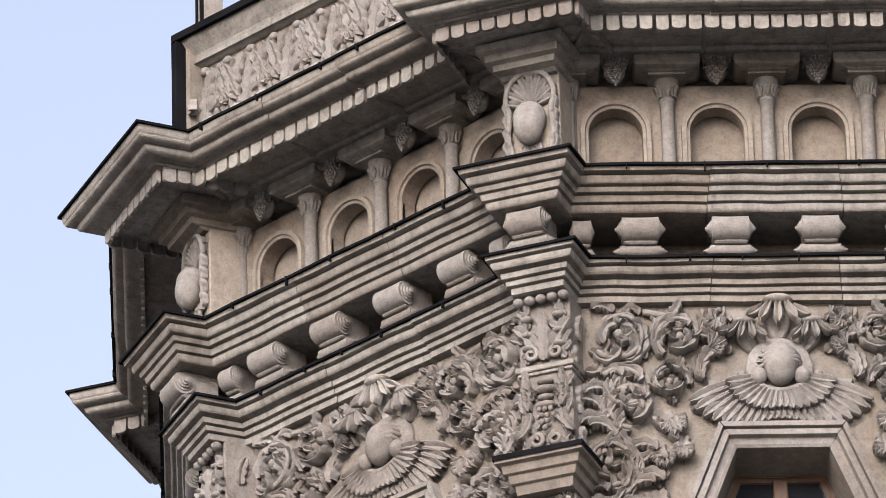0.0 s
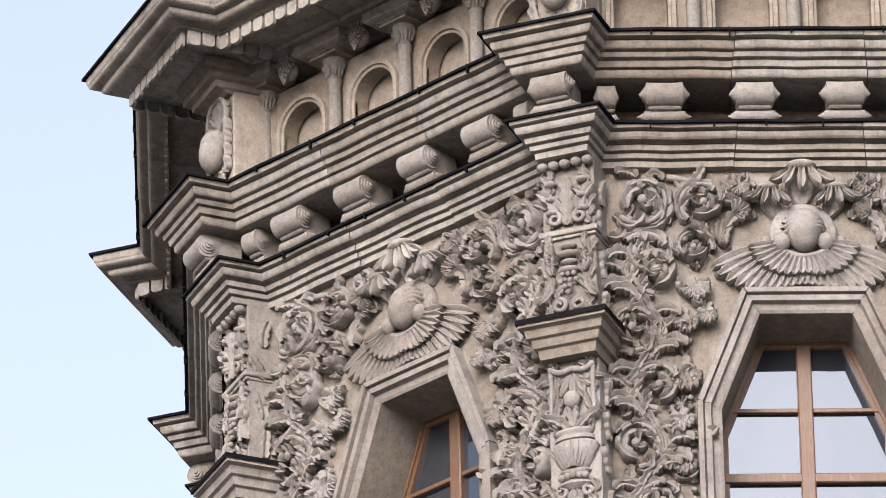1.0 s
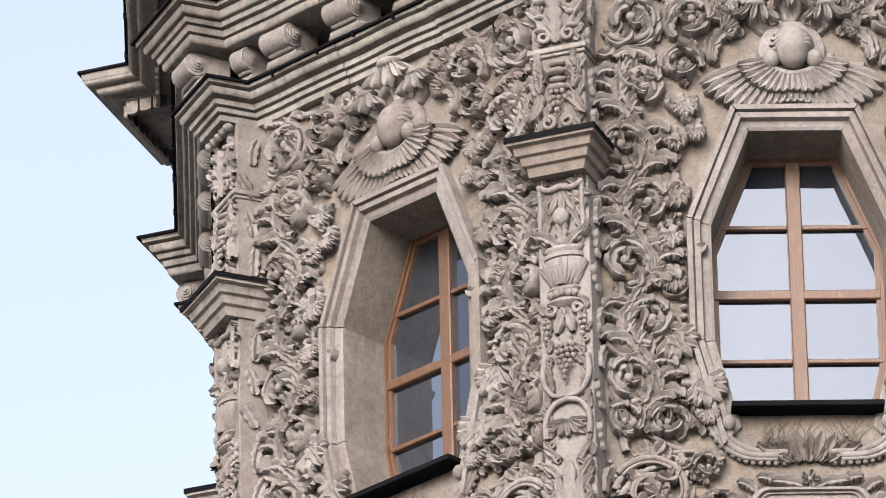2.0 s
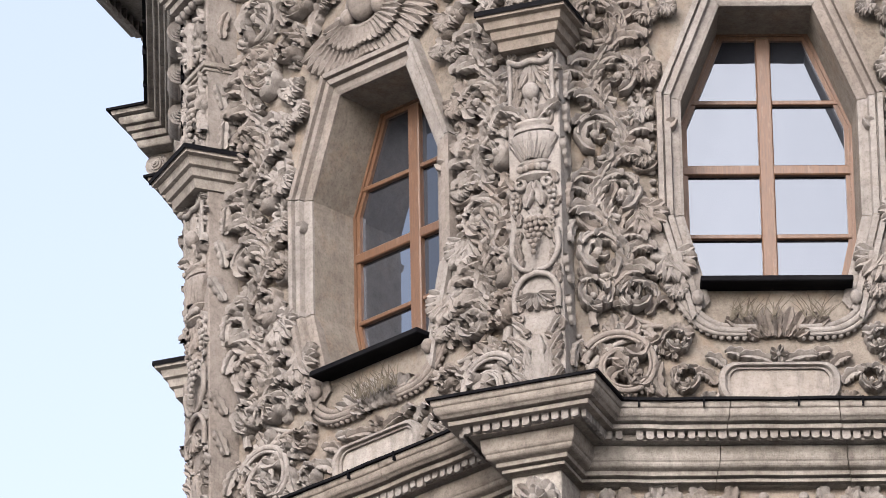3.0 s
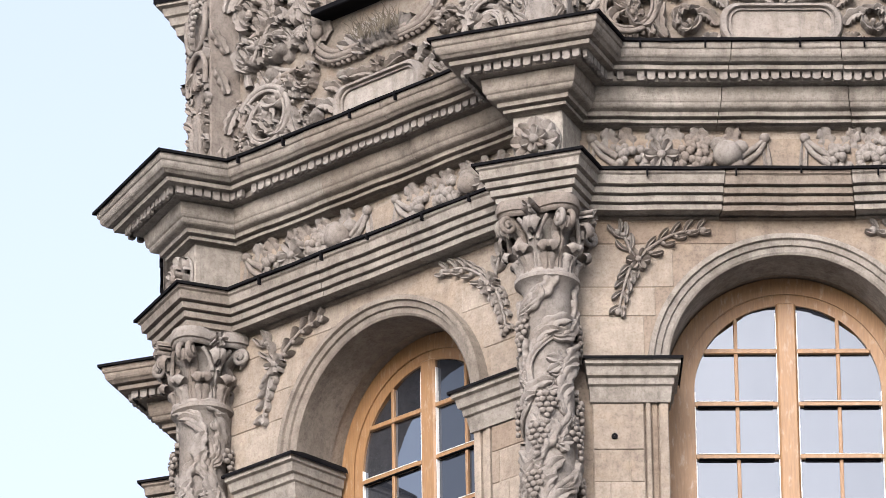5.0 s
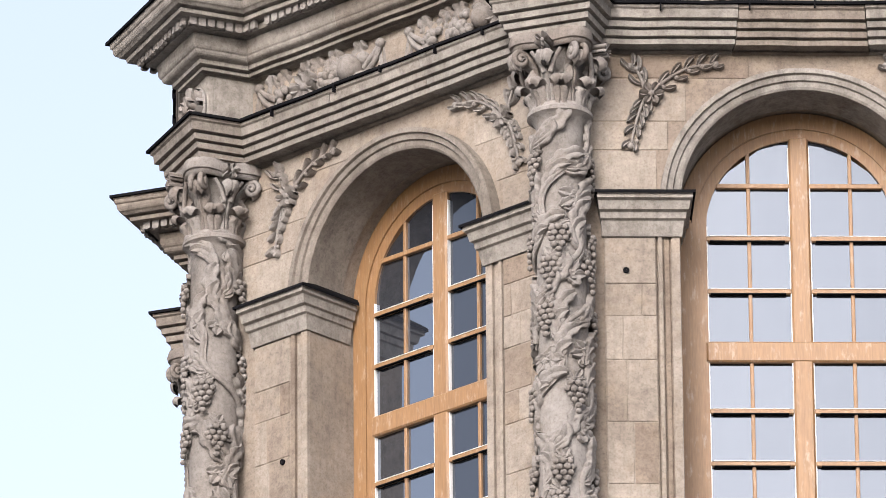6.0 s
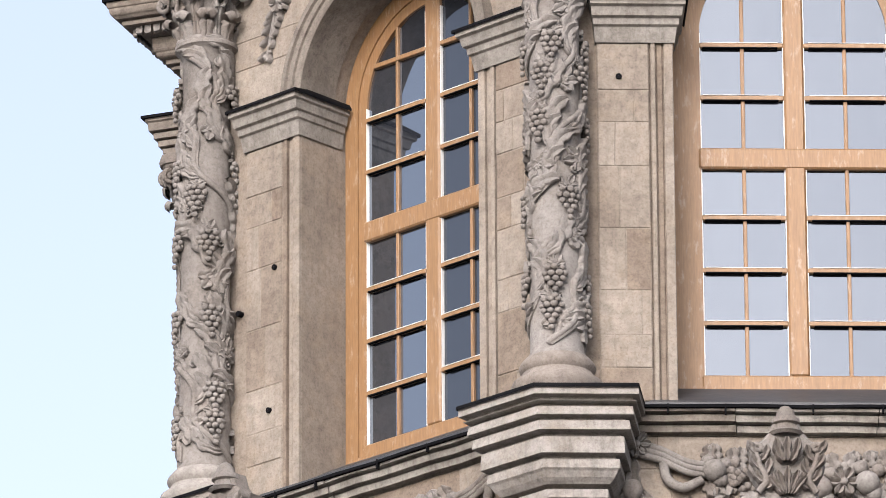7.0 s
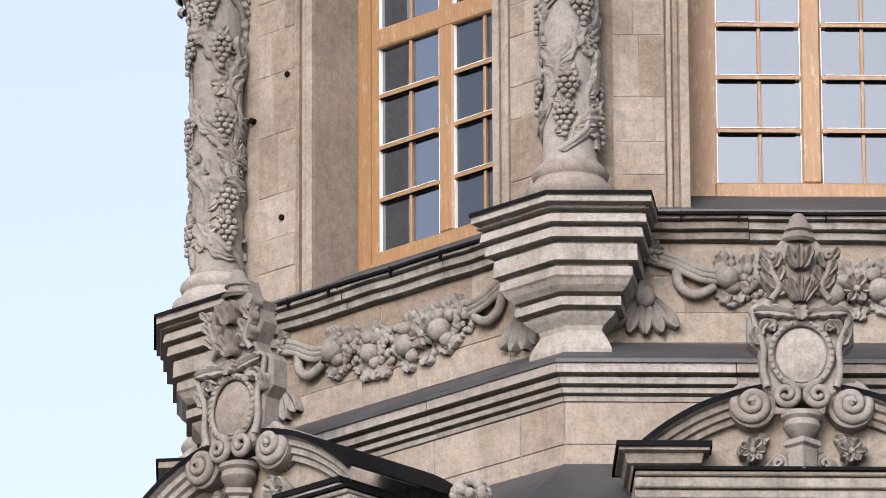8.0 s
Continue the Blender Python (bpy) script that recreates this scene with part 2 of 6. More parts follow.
def rounded(prof):
    """Gives each sloping member a swelling face, steep above and turned under below."""
    out = [prof[0]]
    for a, c in zip(prof, prof[1:]):
        drop, dz = a[1] - c[1], a[0] - c[0]
        if drop > 0.012 and dz > 0.028:
            for f, g in ((0.35, 0.06), (0.65, 0.22), (0.86, 0.52)):
                out.append((a[0] - dz * f, *(x - (x - y) * g for x, y in zip(a[1:], c[1:]))))
        out.append(c)
    return out


def cornice(name, label, prof, seed=1, cuts=3, with_flash=True):
    top = thing(name, label, "cornice", kind="structure")
    prof = undercut(rounded(prof))
    runs = [run_mesh("cornice_stone", prof, MOULDED, cuts, seed=seed + k) for k in range(3)]
    blk = block_mesh("corner_block", prof, MOULDED)
    fl = flash_mesh("flashing", prof) if with_flash else None
    for i, a in enumerate(FACES):
        for me in runs[i % 3]:
            part("cornice_stone", me, top, m=side(a))
        part("corner_block", blk, top, m=side(a + 22.5))
        if fl:
            part("flashing", fl[0], top, "dark sheet-metal flashing", side(a))
            part("flashing", fl[1], top, "dark sheet-metal flashing", side(a + 22.5))
    return top


def prof_k(rows, k=4.05):
    return [(z, q, k + h, h) for z, q, h in rows]


# ---- ground and the hidden lower church ----
g = Buf().add([(-900, -900, 0), (900, -900, 0), (900, 900, 0), (-900, 900, 0)], [(0, 1, 2, 3)])
thing("ground", "unseen grey ground round the church", "ground", kind="structure", data=g.mesh("ground", GREY_GROUND))


def octagon_ring(rows):
    """rows: height and wall distance; a closed eight-sided shell in the front face's frame."""
    b = Buf()
    pts = []
    for z, q in rows:
        pts.append([((q / C22) * math.sin(radians(22.5 + 45 * k)), (q / C22) * math.cos(radians(22.5 + 45 * k)) - (LONGER if 1 < k < 6 else 0), z) for k in range(8)])
    b.grid(pts, close_u=True)
    return b


thing("lower_church_wall", "pale limestone wall of the lower church", "wall", side(0), kind="structure",
      data=octagon_ring([(16.62, 4.2), (16.62, 4.85), (2.2, 4.85), (2.2, 5.3), (0, 5.3)]).mesh("lower_wall", ASHLAR))

# ---- mouldings that run round the whole tower: height, run distance, corner distance and half width ----
TOP_CORNICE = [(30.14, 4.50, 4.91, 0.72), (30.07, 4.485, 4.895, 0.705), (30.04, 4.45, 4.86, 0.67), (30.035, 4.42, 4.83, 0.64), (30.02, 4.415, 4.825, 0.635), (29.985, 4.385, 4.795, 0.605), (29.975, 4.35, 4.76, 0.57), (29.95, 4.33, 4.74, 0.55), (29.945, 4.30, 4.70, 0.51),
               (29.935, 4.19, 4.61, 0.43), (29.935, 3.935, 4.42, 0.30), (29.925, 3.915, 4.41, 0.29), (29.90, 3.905, 4.40, 0.28), (29.887, 3.875, 4.37, 0.26), (29.887, 3.66, 4.30, 0.22)]
TOP_CORNICE = [(z, q, r + 0.035, h + 0.015) if z > 29.936 else (z, q, r, h) for z, q, r, h in TOP_CORNICE]
MID_CORNICE = [(28.875, 4.15, 4.62, 0.40), (28.835, 4.14, 4.61, 0.39), (28.82, 4.10, 4.57, 0.36), (28.765, 4.085, 4.555, 0.345), (28.755, 4.06, 4.53, 0.32), (28.72, 4.05, 4.52, 0.31), (28.71, 4.02, 4.50, 0.29),
               (28.665, 4.01, 4.49, 0.28), (28.655, 3.99, 4.47, 0.26), (28.60, 3.97, 4.45, 0.24), (28.61, 3.72, 4.22, 0.19)]
ARCHITRAVE = [(28.318, 3.875, 4.36, 0.32), (28.285, 3.87, 4.355, 0.315), (28.27, 3.84, 4.33, 0.29), (28.215, 3.80, 4.30, 0.26), (28.205, 3.775, 4.28, 0.24), (28.165, 3.77, 4.275, 0.235),
              (28.155, 3.745, 4.25, 0.215), (28.12, 3.74, 4.245, 0.21), (28.11, 3.715, 4.22, 0.19), (28.065, 3.71, 4.215, 0.185), (28.06, 3.66, 4.17, 0.15)]
MAIN_CORNICE = prof_k([(23.93, 4.04, 0.57), (23.905, 4.04, 0.57), (23.875, 4.025, 0.555), (23.82, 4.0, 0.53), (23.805, 3.985, 0.515), (23.80, 3.955, 0.485), (23.765, 3.95, 0.48), (23.76, 3.87, 0.385), (23.715, 3.865, 0.38),
                       (23.71, 3.815, 0.325), (23.66, 3.81, 0.32), (23.60, 3.795, 0.30), (23.56, 3.76, 0.26), (23.555, 3.745, 0.245), (23.525, 3.745, 0.245), (23.52, 3.715, 0.215), (23.49, 3.715, 0.215), (23.485, 3.69, 0.19), (23.475, 3.685, 0.185)])
LOW_ARCHITRAVE = prof_k([(23.095, 3.88, 0.36), (23.065, 3.88, 0.36), (23.055, 3.865, 0.345), (22.998, 3.86, 0.34), (22.99, 3.835, 0.315), (22.945, 3.832, 0.312), (22.937, 3.81, 0.29), (22.892, 3.807, 0.287), (22.885, 3.785, 0.265), (22.845, 3.782, 0.262), (22.83, 3.70, 0.20)], 4.045)
SILL_COURSE = [(19.05, 3.80, 4.0, 0.2), (19.02, 3.80, 4.0, 0.2), (19.01, 3.765, 4.0, 0.2), (18.965, 3.76, 4.0, 0.2), (18.955, 3.72, 4.0, 0.2), (18.91, 3.715, 4.0, 0.2), (18.90, 3.67, 4.0, 0.2)]
cornice("crowning_cornice", "weathered limestone cornice with a toothed edge", TOP_CORNICE, 1)
cornice("bracketed_cornice", "stepped limestone cornice with dark flashing", MID_CORNICE, 5)
cornice("upper_architrave", "stepped limestone architrave band", ARCHITRAVE, 9)
cornice("main_cornice", "deep moulded limestone cornice with dark flashing", MAIN_CORNICE, 13)
cornice("lower_architrave", "moulded limestone architrave with dark flashing", LOW_ARCHITRAVE, 17)
cornice("sill_course", "moulded limestone course below the windows", SILL_COURSE, 21)


# ---- walls with their openings ----
def oct_outline(hw, z_bot, hw_bot, z_lo, z_hi, hw_top, z_top):
    return [(-hw_bot, z_bot), (hw_bot, z_bot), (hw, z_lo), (hw, z_hi), (hw_top, z_top), (-hw_top, z_top), (-hw, z_hi), (-hw, z_lo)]


def arch_outline(hw, z0, spring, n=24):
    return [(-hw, z0), (hw, z0)] + [(hw * math.cos(math.pi * i / n), spring + hw * math.sin(math.pi * i / n)) for i in range(n + 1)]


def pierced_wall(u_end, z0, z1, outline, q, depth, splay=0.0):
    """A wall face from -u_end to u_end with an opening and its reveals."""
    b = Buf()
    cz = sum(p[1] for p in outline) / len(outline)
    outer = []
    for u, z in outline:
        du, dz = u, z - cz
        k = min(u_end / abs(du) if abs(du) > 1e-6 else 1e9, (z1 - cz) / dz if dz > 1e-6 else 1e9, (z0 - cz) / dz if dz < -1e-6 else 1e9)
        outer.append((du * k, cz + dz * k))
    n = len(outline)
    full_o, full_i = [], []
    for i in range(n):
        a, c = outer[i], outer[(i + 1) % n]
        full_o.append(a)
        full_i.append(outline[i])
        on_side = lambda p: abs(abs(p[0]) - u_end) < 1e-6
        on_cap = lambda p: abs(p[1] - z0) < 1e-6 or abs(p[1] - z1) < 1e-6
        if on_side(a) != on_side(c) and on_cap(a) != on_cap(c):
            s, cc = (a, c) if on_side(a) else (c, a)
            full_o.append((s[0], cc[1]))
            full_i.append(((outline[i][0] + outline[(i + 1) % n][0]) / 2, (outline[i][1] + outline[(i + 1) % n][1]) / 2))
    b.grid([[(u, q, z) for u, z in full_o], [(u, q, z) for u, z in full_i]], close_u=True)
    b.grid([[(u, q, z) for u, z in full_i], [(u * (1 - splay), q - depth, cz + (z - cz) * (1 - splay)) for u, z in full_i]], close_u=True)
    b.grid([[(u, q - depth, z) for u, z in full_o], [(u * (1 - splay), q - depth, cz + (z - cz) * (1 - splay)) for u, z in full_i]], close_u=True)
    return b


def plain_wall(z0, z1, q):
    e = q * T22
    return Buf().box(-e, e, q - 0.4, q, z0, z1)


U_OPEN = oct_outline(0.585, 24.93, 0.47, 25.42, 26.27, 0.31, 26.975)
L_OPEN = arch_outline(0.80, 19.12, 21.80)
upper_wall = pierced_wall(Q * T22, 23.60, 28.40, U_OPEN, Q, 0.50, 0.02).mesh("upper_wall", GROUND_STONE)
lower_wall = pierced_wall(Q * T22, 18.95, 23.40, L_OPEN, Q, 0.50).mesh("lower_wall", ASHLAR)
arcade_back = plain_wall(28.4, 30.6, Q - 0.14).mesh("arcade_back", ASHLAR)
band_low = plain_wall(17.0, 18.96, Q + 0.004).mesh("band_low", ASHLAR)
frieze_wall = plain_wall(23.08, 23.62, Q - 0.03).mesh("frieze_wall", ASHLAR)
for i, a in enumerate(FACES):
    thing(f"wall_{i + 1}_upper", "limestone wall carved all over with foliage", "wall", side(a), kind="structure", data=upper_wall)
    thing(f"wall_{i + 1}_lower", "smooth ashlar limestone wall round a tall arched window", "wall", side(a), kind="structure", data=lower_wall)
    thing(f"wall_{i + 1}_arcade", "plain limestone wall behind a blind arcade", "wall", side(a), kind="structure", data=arcade_back)
    thing(f"wall_{i + 1}_base", "limestone wall of the garland frieze", "wall", side(a), kind="structure", data=band_low)
    thing(f"wall_{i + 1}_frieze", "limestone frieze wall", "wall", side(a), kind="structure", data=frieze_wall)
# closed top, inner floor and a dark inner lining
roof = octagon_ring([(30.14, 4.45), (30.16, 3.7), (30.9, 3.7), (33.5, 1.2), (33.5, 0.02)])
thing("tower_roof", "dark sheet-metal roof of the tower", "roof", side(0), kind="structure", data=roof.mesh("tower_roof", SHEET))
inner = octagon_ring([(17.2, 0.02), (17.2, 3.1), (30.0, 3.1), (30.0, 0.02)])
thing("inner_wall", "plain plastered walls inside the tower", "wall", side(0), kind="structure", data=inner.mesh("inner_wall", PALE))


# ---- windows ----
def bar(b, u0, u1, z0, z1, q, t=0.05, bev=0.006):
    b.box(u0, u1, q - t, q, z0, z1, bev)


def offset_loop(loop, d):
    """Moves each edge of a closed loop inwards by d."""
    n = len(loop)
    area = sum(loop[i][0] * loop[(i + 1) % n][1] - loop[(i + 1) % n][0] * loop[i][1] for i in range(n))
    s = 1 if area > 0 else -1
    out = []
    for i in range(n):
        p, c, nx = Vector(loop[i - 1]), Vector(loop[i]), Vector(loop[(i + 1) % n])
        d1, d2 = (c - p).normalized(), (nx - c).normalized()
        n1, n2 = Vector((-d1.y, d1.x)) * s, Vector((-d2.y, d2.x)) * s
        m = (n1 + n2)
        m = m / max(0.2, m.dot(n1)) if m.length > 1e-6 else n1
        out.append((c.x + m.x * d, c.y + m.y * d))
    return out


def framed(loop, width, q, t, step=0.012):
    """A closed frame along a loop, of the given width inwards, with a small rebate."""
    a, m, c = loop, offset_loop(loop, width * 0.6), offset_loop(loop, width)
    b = Buf()
    L = lambda lp, qq: [(u, qq, z) for u, z in lp]
    b.grid([L(a, q - t), L(a, q), L(m, q), L(m, q - step), L(c, q - step), L(c, q - t)], close_u=True)
    return b


def window_upper(label):
    w = thing("octagonal_window", label, "window", group="octagonal windows")
    q = 3.28
    loop = oct_outline(0.60, 24.88, 0.48, 25.42, 26.28, 0.315, 26.99)
    part("window_frame", framed(loop, 0.075, q, 0.08).mesh("window_frame", WOOD_DARK), w)
    part("mullion", Buf().box(-0.05, 0.05, q - 0.06, q + 0.006, 24.9, 26.93, 0.008).mesh("mullion", WOOD_DARK), w)
    part("transom", Buf().box(-0.56, 0.56, q - 0.06, q + 0.003, 25.912, 25.983, 0.008).mesh("transom", WOOD_DARK), w)
    for z in (26.45, 25.46):
        for s in (-1, 1):
            b = Buf()
            b.box(*sorted((s * 0.05, s * 0.55)), q - 0.05, q - 0.004, z - 0.016, z + 0.016, 0.005)
            part("glazing_bar", b.mesh("glazing_bar", WOOD_DARK), w)
    cells = [24.9, 25.46, 25.95, 26.45, 26.95]
    for z0, z1 in zip(cells, cells[1:]):
        for s in (-1, 1):
            pts = []
            for z in (z0, z1):
                wmax = 0.57 if 25.42 <= z <= 26.28 else (0.57 - (25.42 - z) * 0.25 if z < 25.42 else 0.57 - (z - 26.28) * 0.42)
                pts.append((s * 0.02, wmax * s, z))
            b = Buf().add([(pts[0][0], q - 0.04, pts[0][2]), (pts[0][1], q - 0.04, pts[0][2]), (pts[1][1], q - 0.04, pts[1][2]), (pts[1][0], q - 0.04, pts[1][2])], [(0, 1, 2, 3)])
            part("pane", b.mesh("pane", GLASS), w)
    return w


def window_lower(label):
    w = thing("arched_window", label, "window", group="arched windows")
    q = 3.25
    part("window_frame", framed(arch_outline(0.79, 19.27, 21.80, 32), 0.185, q, 0.10).mesh("window_frame", WOOD), w)
    part("mullion", Buf().box(-0.064, 0.064, q - 0.08, q + 0.008, 19.45, 22.42, 0.012).mesh("mullion", WOOD), w)
    part("transom", Buf().box(-0.62, 0.62, q - 0.08, q + 0.014, 20.858, 21.0, 0.012).mesh("transom", WOOD), w)
    part("bottom_rail", Buf().box(-0.62, 0.62, q - 0.08, q + 0.004, 19.35, 19.455, 0.01).mesh("bottom_rail", WOOD), w)
    rad = 0.606
    for s in (-1, 1):
        for z0, z1 in ((19.45, 20.86), (21.0, 21.80 + math.sqrt(rad * rad - 0.33 ** 2))):
            part("glazing_bar", Buf().box(s * 0.33 - 0.012, s * 0.33 + 0.012, q - 0.05, q - 0.008, z0, z1, 0.004).mesh("glazing_bar", WOOD), w)
        for z in (22.08, 21.713, 21.349, 20.525, 20.167, 19.806):
            lim = rad if z < 21.8 else math.sqrt(rad * rad - (z - 21.8) ** 2)
            part("glazing_bar", Buf().box(*sorted((s * 0.066, s * lim)), q - 0.045, q + 0.002, z - 0.016, z + 0.016, 0.004).mesh("glazing_bar", WOOD), w)
    for s in (-1, 1):
        for u, z0, z1 in ((s * 0.602, 19.45, 20.86), (s * 0.602, 21.0, 21.8), (s * 0.068, 19.45, 20.86), (s * 0.068, 21.0, 22.35)):
            part("putty_bead", Buf().box(u - 0.0025, u + 0.0025, q - 0.035, q - 0.006, z0, z1).mesh("putty_bead", WHITE_TRIM), w, "thin white strip beside a pane")
        for z in (21.713, 21.349, 20.525, 20.167, 19.806):
            part("drip_strip", Buf().box(*sorted((s * 0.10, s * 0.585)), q - 0.02, q + 0.006, z - 0.020, z - 0.014).mesh("drip_strip", SHEET), w, "thin dark strip under a glazing bar")
            part("drip_edge", Buf().box(*sorted((s * 0.10, s * 0.585)), q - 0.02, q + 0.006, z + 0.0155, z + 0.019).mesh("drip_edge", WHITE_TRIM), w, "thin white strip above a glazing bar")
    zs = [19.4, 19.806, 20.167, 20.525, 20.93, 21.349, 21.713, 22.08, 22.45]
    us = [0.0, 0.33, 0.64]
    tilt = random.Random(4)
    for z0, z1 in zip(zs, zs[1:]):
        for s in (-1, 1):
            for ua, ub in zip(us, us[1:]):
                if z0 > 22 and ua > 0.3:
                    ub = 0.6
                d = tilt.uniform(-0.0015, 0.0015)
                top = [min(x, math.sqrt(max(0.01, 0.66 ** 2 - max(0, z1 - 21.8) ** 2))) for x in (ua, ub)]
                b = Buf().add([(s * ua, q - 0.03, z0), (s * ub, q - 0.03 + d, z0), (s * top[1], q - 0.03 + d, z1), (s * top[0], q - 0.03, z1)], [(0, 1, 2, 3)])
                part("pane", b.mesh("pane", GLASS), w)
    return w


wu = window_upper("octagonal window with a brown wooden frame and eight panes")
wl = window_lower("tall arched window with an orange varnished wooden frame")
wu.matrix_basis, wl.matrix_basis = side(0), side(0)
for a in FACES[1:]:
    copy_thing(wu, side(a))
    copy_thing(wl, side(a))


# ---- stone surrounds ----
def surround_upper():
    loop = [(0.43, 24.80)] + U_OPEN[2:] + [(-0.43, 24.80)]
    o1, o2, o3, o4 = (offset_loop(loop, -d) for d in (0.02, 0.065, 0.075, 0.165))
    L = lambda lp, qq: [(u, qq, z) for u, z in lp]
    rows = ([L(loop, Q - 0.05), L(loop, Q + 0.02), L(o1, Q + 0.03), L(o2, Q + 0.03), L(o3, Q + 0.07), L(offset_loop(loop, -0.115), Q + 0.07), L(offset_loop(loop, -0.12), Q + 0.05), L(offset_loop(loop, -0.125), Q + 0.05), L(offset_loop(loop, -0.13), Q + 0.09), L(o4, Q + 0.09), L(o4, Q - 0.02)])
    out = []
    for i in range(len(loop) - 1):
        b = Buf()
        b.grid([[r[i], tuple(x + (y - x) * 0.992 for x, y in zip(r[i], r[i + 1]))] for r in rows])
        out.append(b.mesh("surround_stone", CARVED))
    return out


def sheet_sill():
    return Buf().box(-0.50, 0.50, Q - 0.45, Q + 0.16, 24.885, 24.925, 0.006).mesh("window_sill", SHEET)


def archivolt():
    b = Buf()
    n = 28
    rows = []
    for r, q in ((0.795, Q - 0.3), (0.795, Q + 0.03), (0.81, Q + 0.04), (0.845, Q + 0.043), (0.85, Q + 0.06), (0.885, Q + 0.065), (0.892, Q + 0.085), (0.925, Q + 0.085), (0.93, Q - 0.01)):
        rows.append([(r * math.cos(math.pi * i / n), q, 21.78 + r * math.sin(math.pi * i / n)) for i in range(n + 1)])
    b.grid(rows)
    return b.mesh("archivolt", MOULDED)


def impost(s):
    b = Buf()
    rows = []
    for z, o in ((21.81, 0.13), (21.775, 0.13), (21.765, 0.105), (21.71, 0.09), (21.70, 0.065), (21.66, 0.06), (21.65, 0.04), (21.60, 0.03), (21.55, 0.018)):
        u0, u1 = -1.295 - o * 0.3, -0.80 + o * 0.6
        rows.append([(u0, Q - 0.05, z), (u0, Q + 0.02 + o, z), (u1, Q + 0.02 + o, z), (u1, 3.28, z)])
    lid = Buf()
    top = rows[0]
    grow = ((-0.015, 0), (-0.015, 0.018), (0.018, 0.018), (0.018, 0))
    lid.grid([[(p[0] + d[0], p[1] + d[1], zz) for p, d in zip(top, grow)] for zz in (21.802, 21.822)] + [[(p[0], min(p[1], Q + 0.02), 21.85) for p in top]])
    rows.insert(0, [(p[0], Q - 0.06, 21.84) for p in rows[0]])
    b.grid(rows)
    return (b if s < 0 else b.mirrored()).mesh("impost", MOULDED), (lid if s < 0 else lid.mirrored()).mesh("flashing", SHEET)


def jamb(s):
    out = []
    for u0, u1, o in ((-1.29, -0.955, 0.02), (-0.945, -0.915, 0.03), (-0.905, -0.87, 0.012), (-0.86, -0.802, 0.026)):
        b = Buf().box(u0, u1, Q - 0.1, Q + o, 19.13, 21.56, 0.004)
        out.append((b if s < 0 else b.mirrored()).mesh("jamb_strip", ASHLAR))
    return out


def sloping_sill():
    b = Buf()
    b.grid([[(-0.80 - 0.2 * f, 3.20 + 0.56 * f, 19.39 - 0.30 * f), (-0.3, 3.20 + 0.56 * f, 19.388 - 0.30 * f), (0.3, 3.20 + 0.56 * f, 19.392 - 0.30 * f), (0.80 + 0.2 * f, 3.20 + 0.56 * f, 19.39 - 0.30 * f)] for f in (0, 0.5, 1)] + [[(u, Q + 0.165, z) for u in (-1.02, -0.3, 0.3, 1.02)] for z in (19.075, 19.045)])
    return b.mesh("window_sill", ROOF_SHEET)


SU, SS, AV, IM, JB, SL = surround_upper(), sheet_sill(), archivolt(), (impost(-1), impost(1)), (jamb(-1), jamb(1)), sloping_sill()
for a in FACES:
    s = thing("octagonal_surround", "stepped limestone surround of an octagonal window", "window surround", side(a), "window surrounds")
    for me in SU:
        part("surround_stone", me, s)
    thing("sill_sheet", "black sheet-metal window sill", "window sill", side(a), "metal sills", data=SS)
    f = thing("arch_surround", "moulded limestone arch on imposts round a tall window", "window surround", side(a), "arch surrounds")
    part("archivolt", AV, f)
    for k in (0, 1):
        part("flashing", IM[k][1], part("impost", IM[k][0], f), "dark sheet-metal flashing")
        for me in JB[k]:
            part("jamb_strip", me, f)
    thing("sloping_sill", "dark sheet-metal sloping window sill", "window sill", side(a), "sloping sills", data=SL)


# ---- corner piers, columns, pedestals ----
def lathe(prof, n=24, axis_r=4.086):
    b = Buf()
    b.grid([[(r * math.sin(2 * math.pi * k / n), axis_r + r * math.cos(2 * math.pi * k / n), z) for k in range(n)] for z, r in prof], close_u=True)
    return b


def pier_box(h, r, z0, z1, bev=0.008):
    return Buf().box(-h, h, 3.7, r, z0, z1, bev)


def pier_cap():
    b = Buf()
    rows = []
    for z, h in ((26.81, 0.31), (26.775, 0.31), (26.765, 0.275), (26.71, 0.265), (26.70, 0.24), (26.645, 0.23), (26.635, 0.205), (26.57, 0.195)):
        r = 4.0 + h
        rows.append([(-h, 3.75, z), (-h, r, z), (h, r, z), (h, 3.75, z)])
    rows.insert(0, [(p[0] * 0.5, 3.8, 26.86) for p in rows[0]])
    rows.append([(p[0] * 0.5, 3.8, 26.57) for p in rows[-1]])
    return b.grid(rows).mesh("pier_cap", MOULDED)


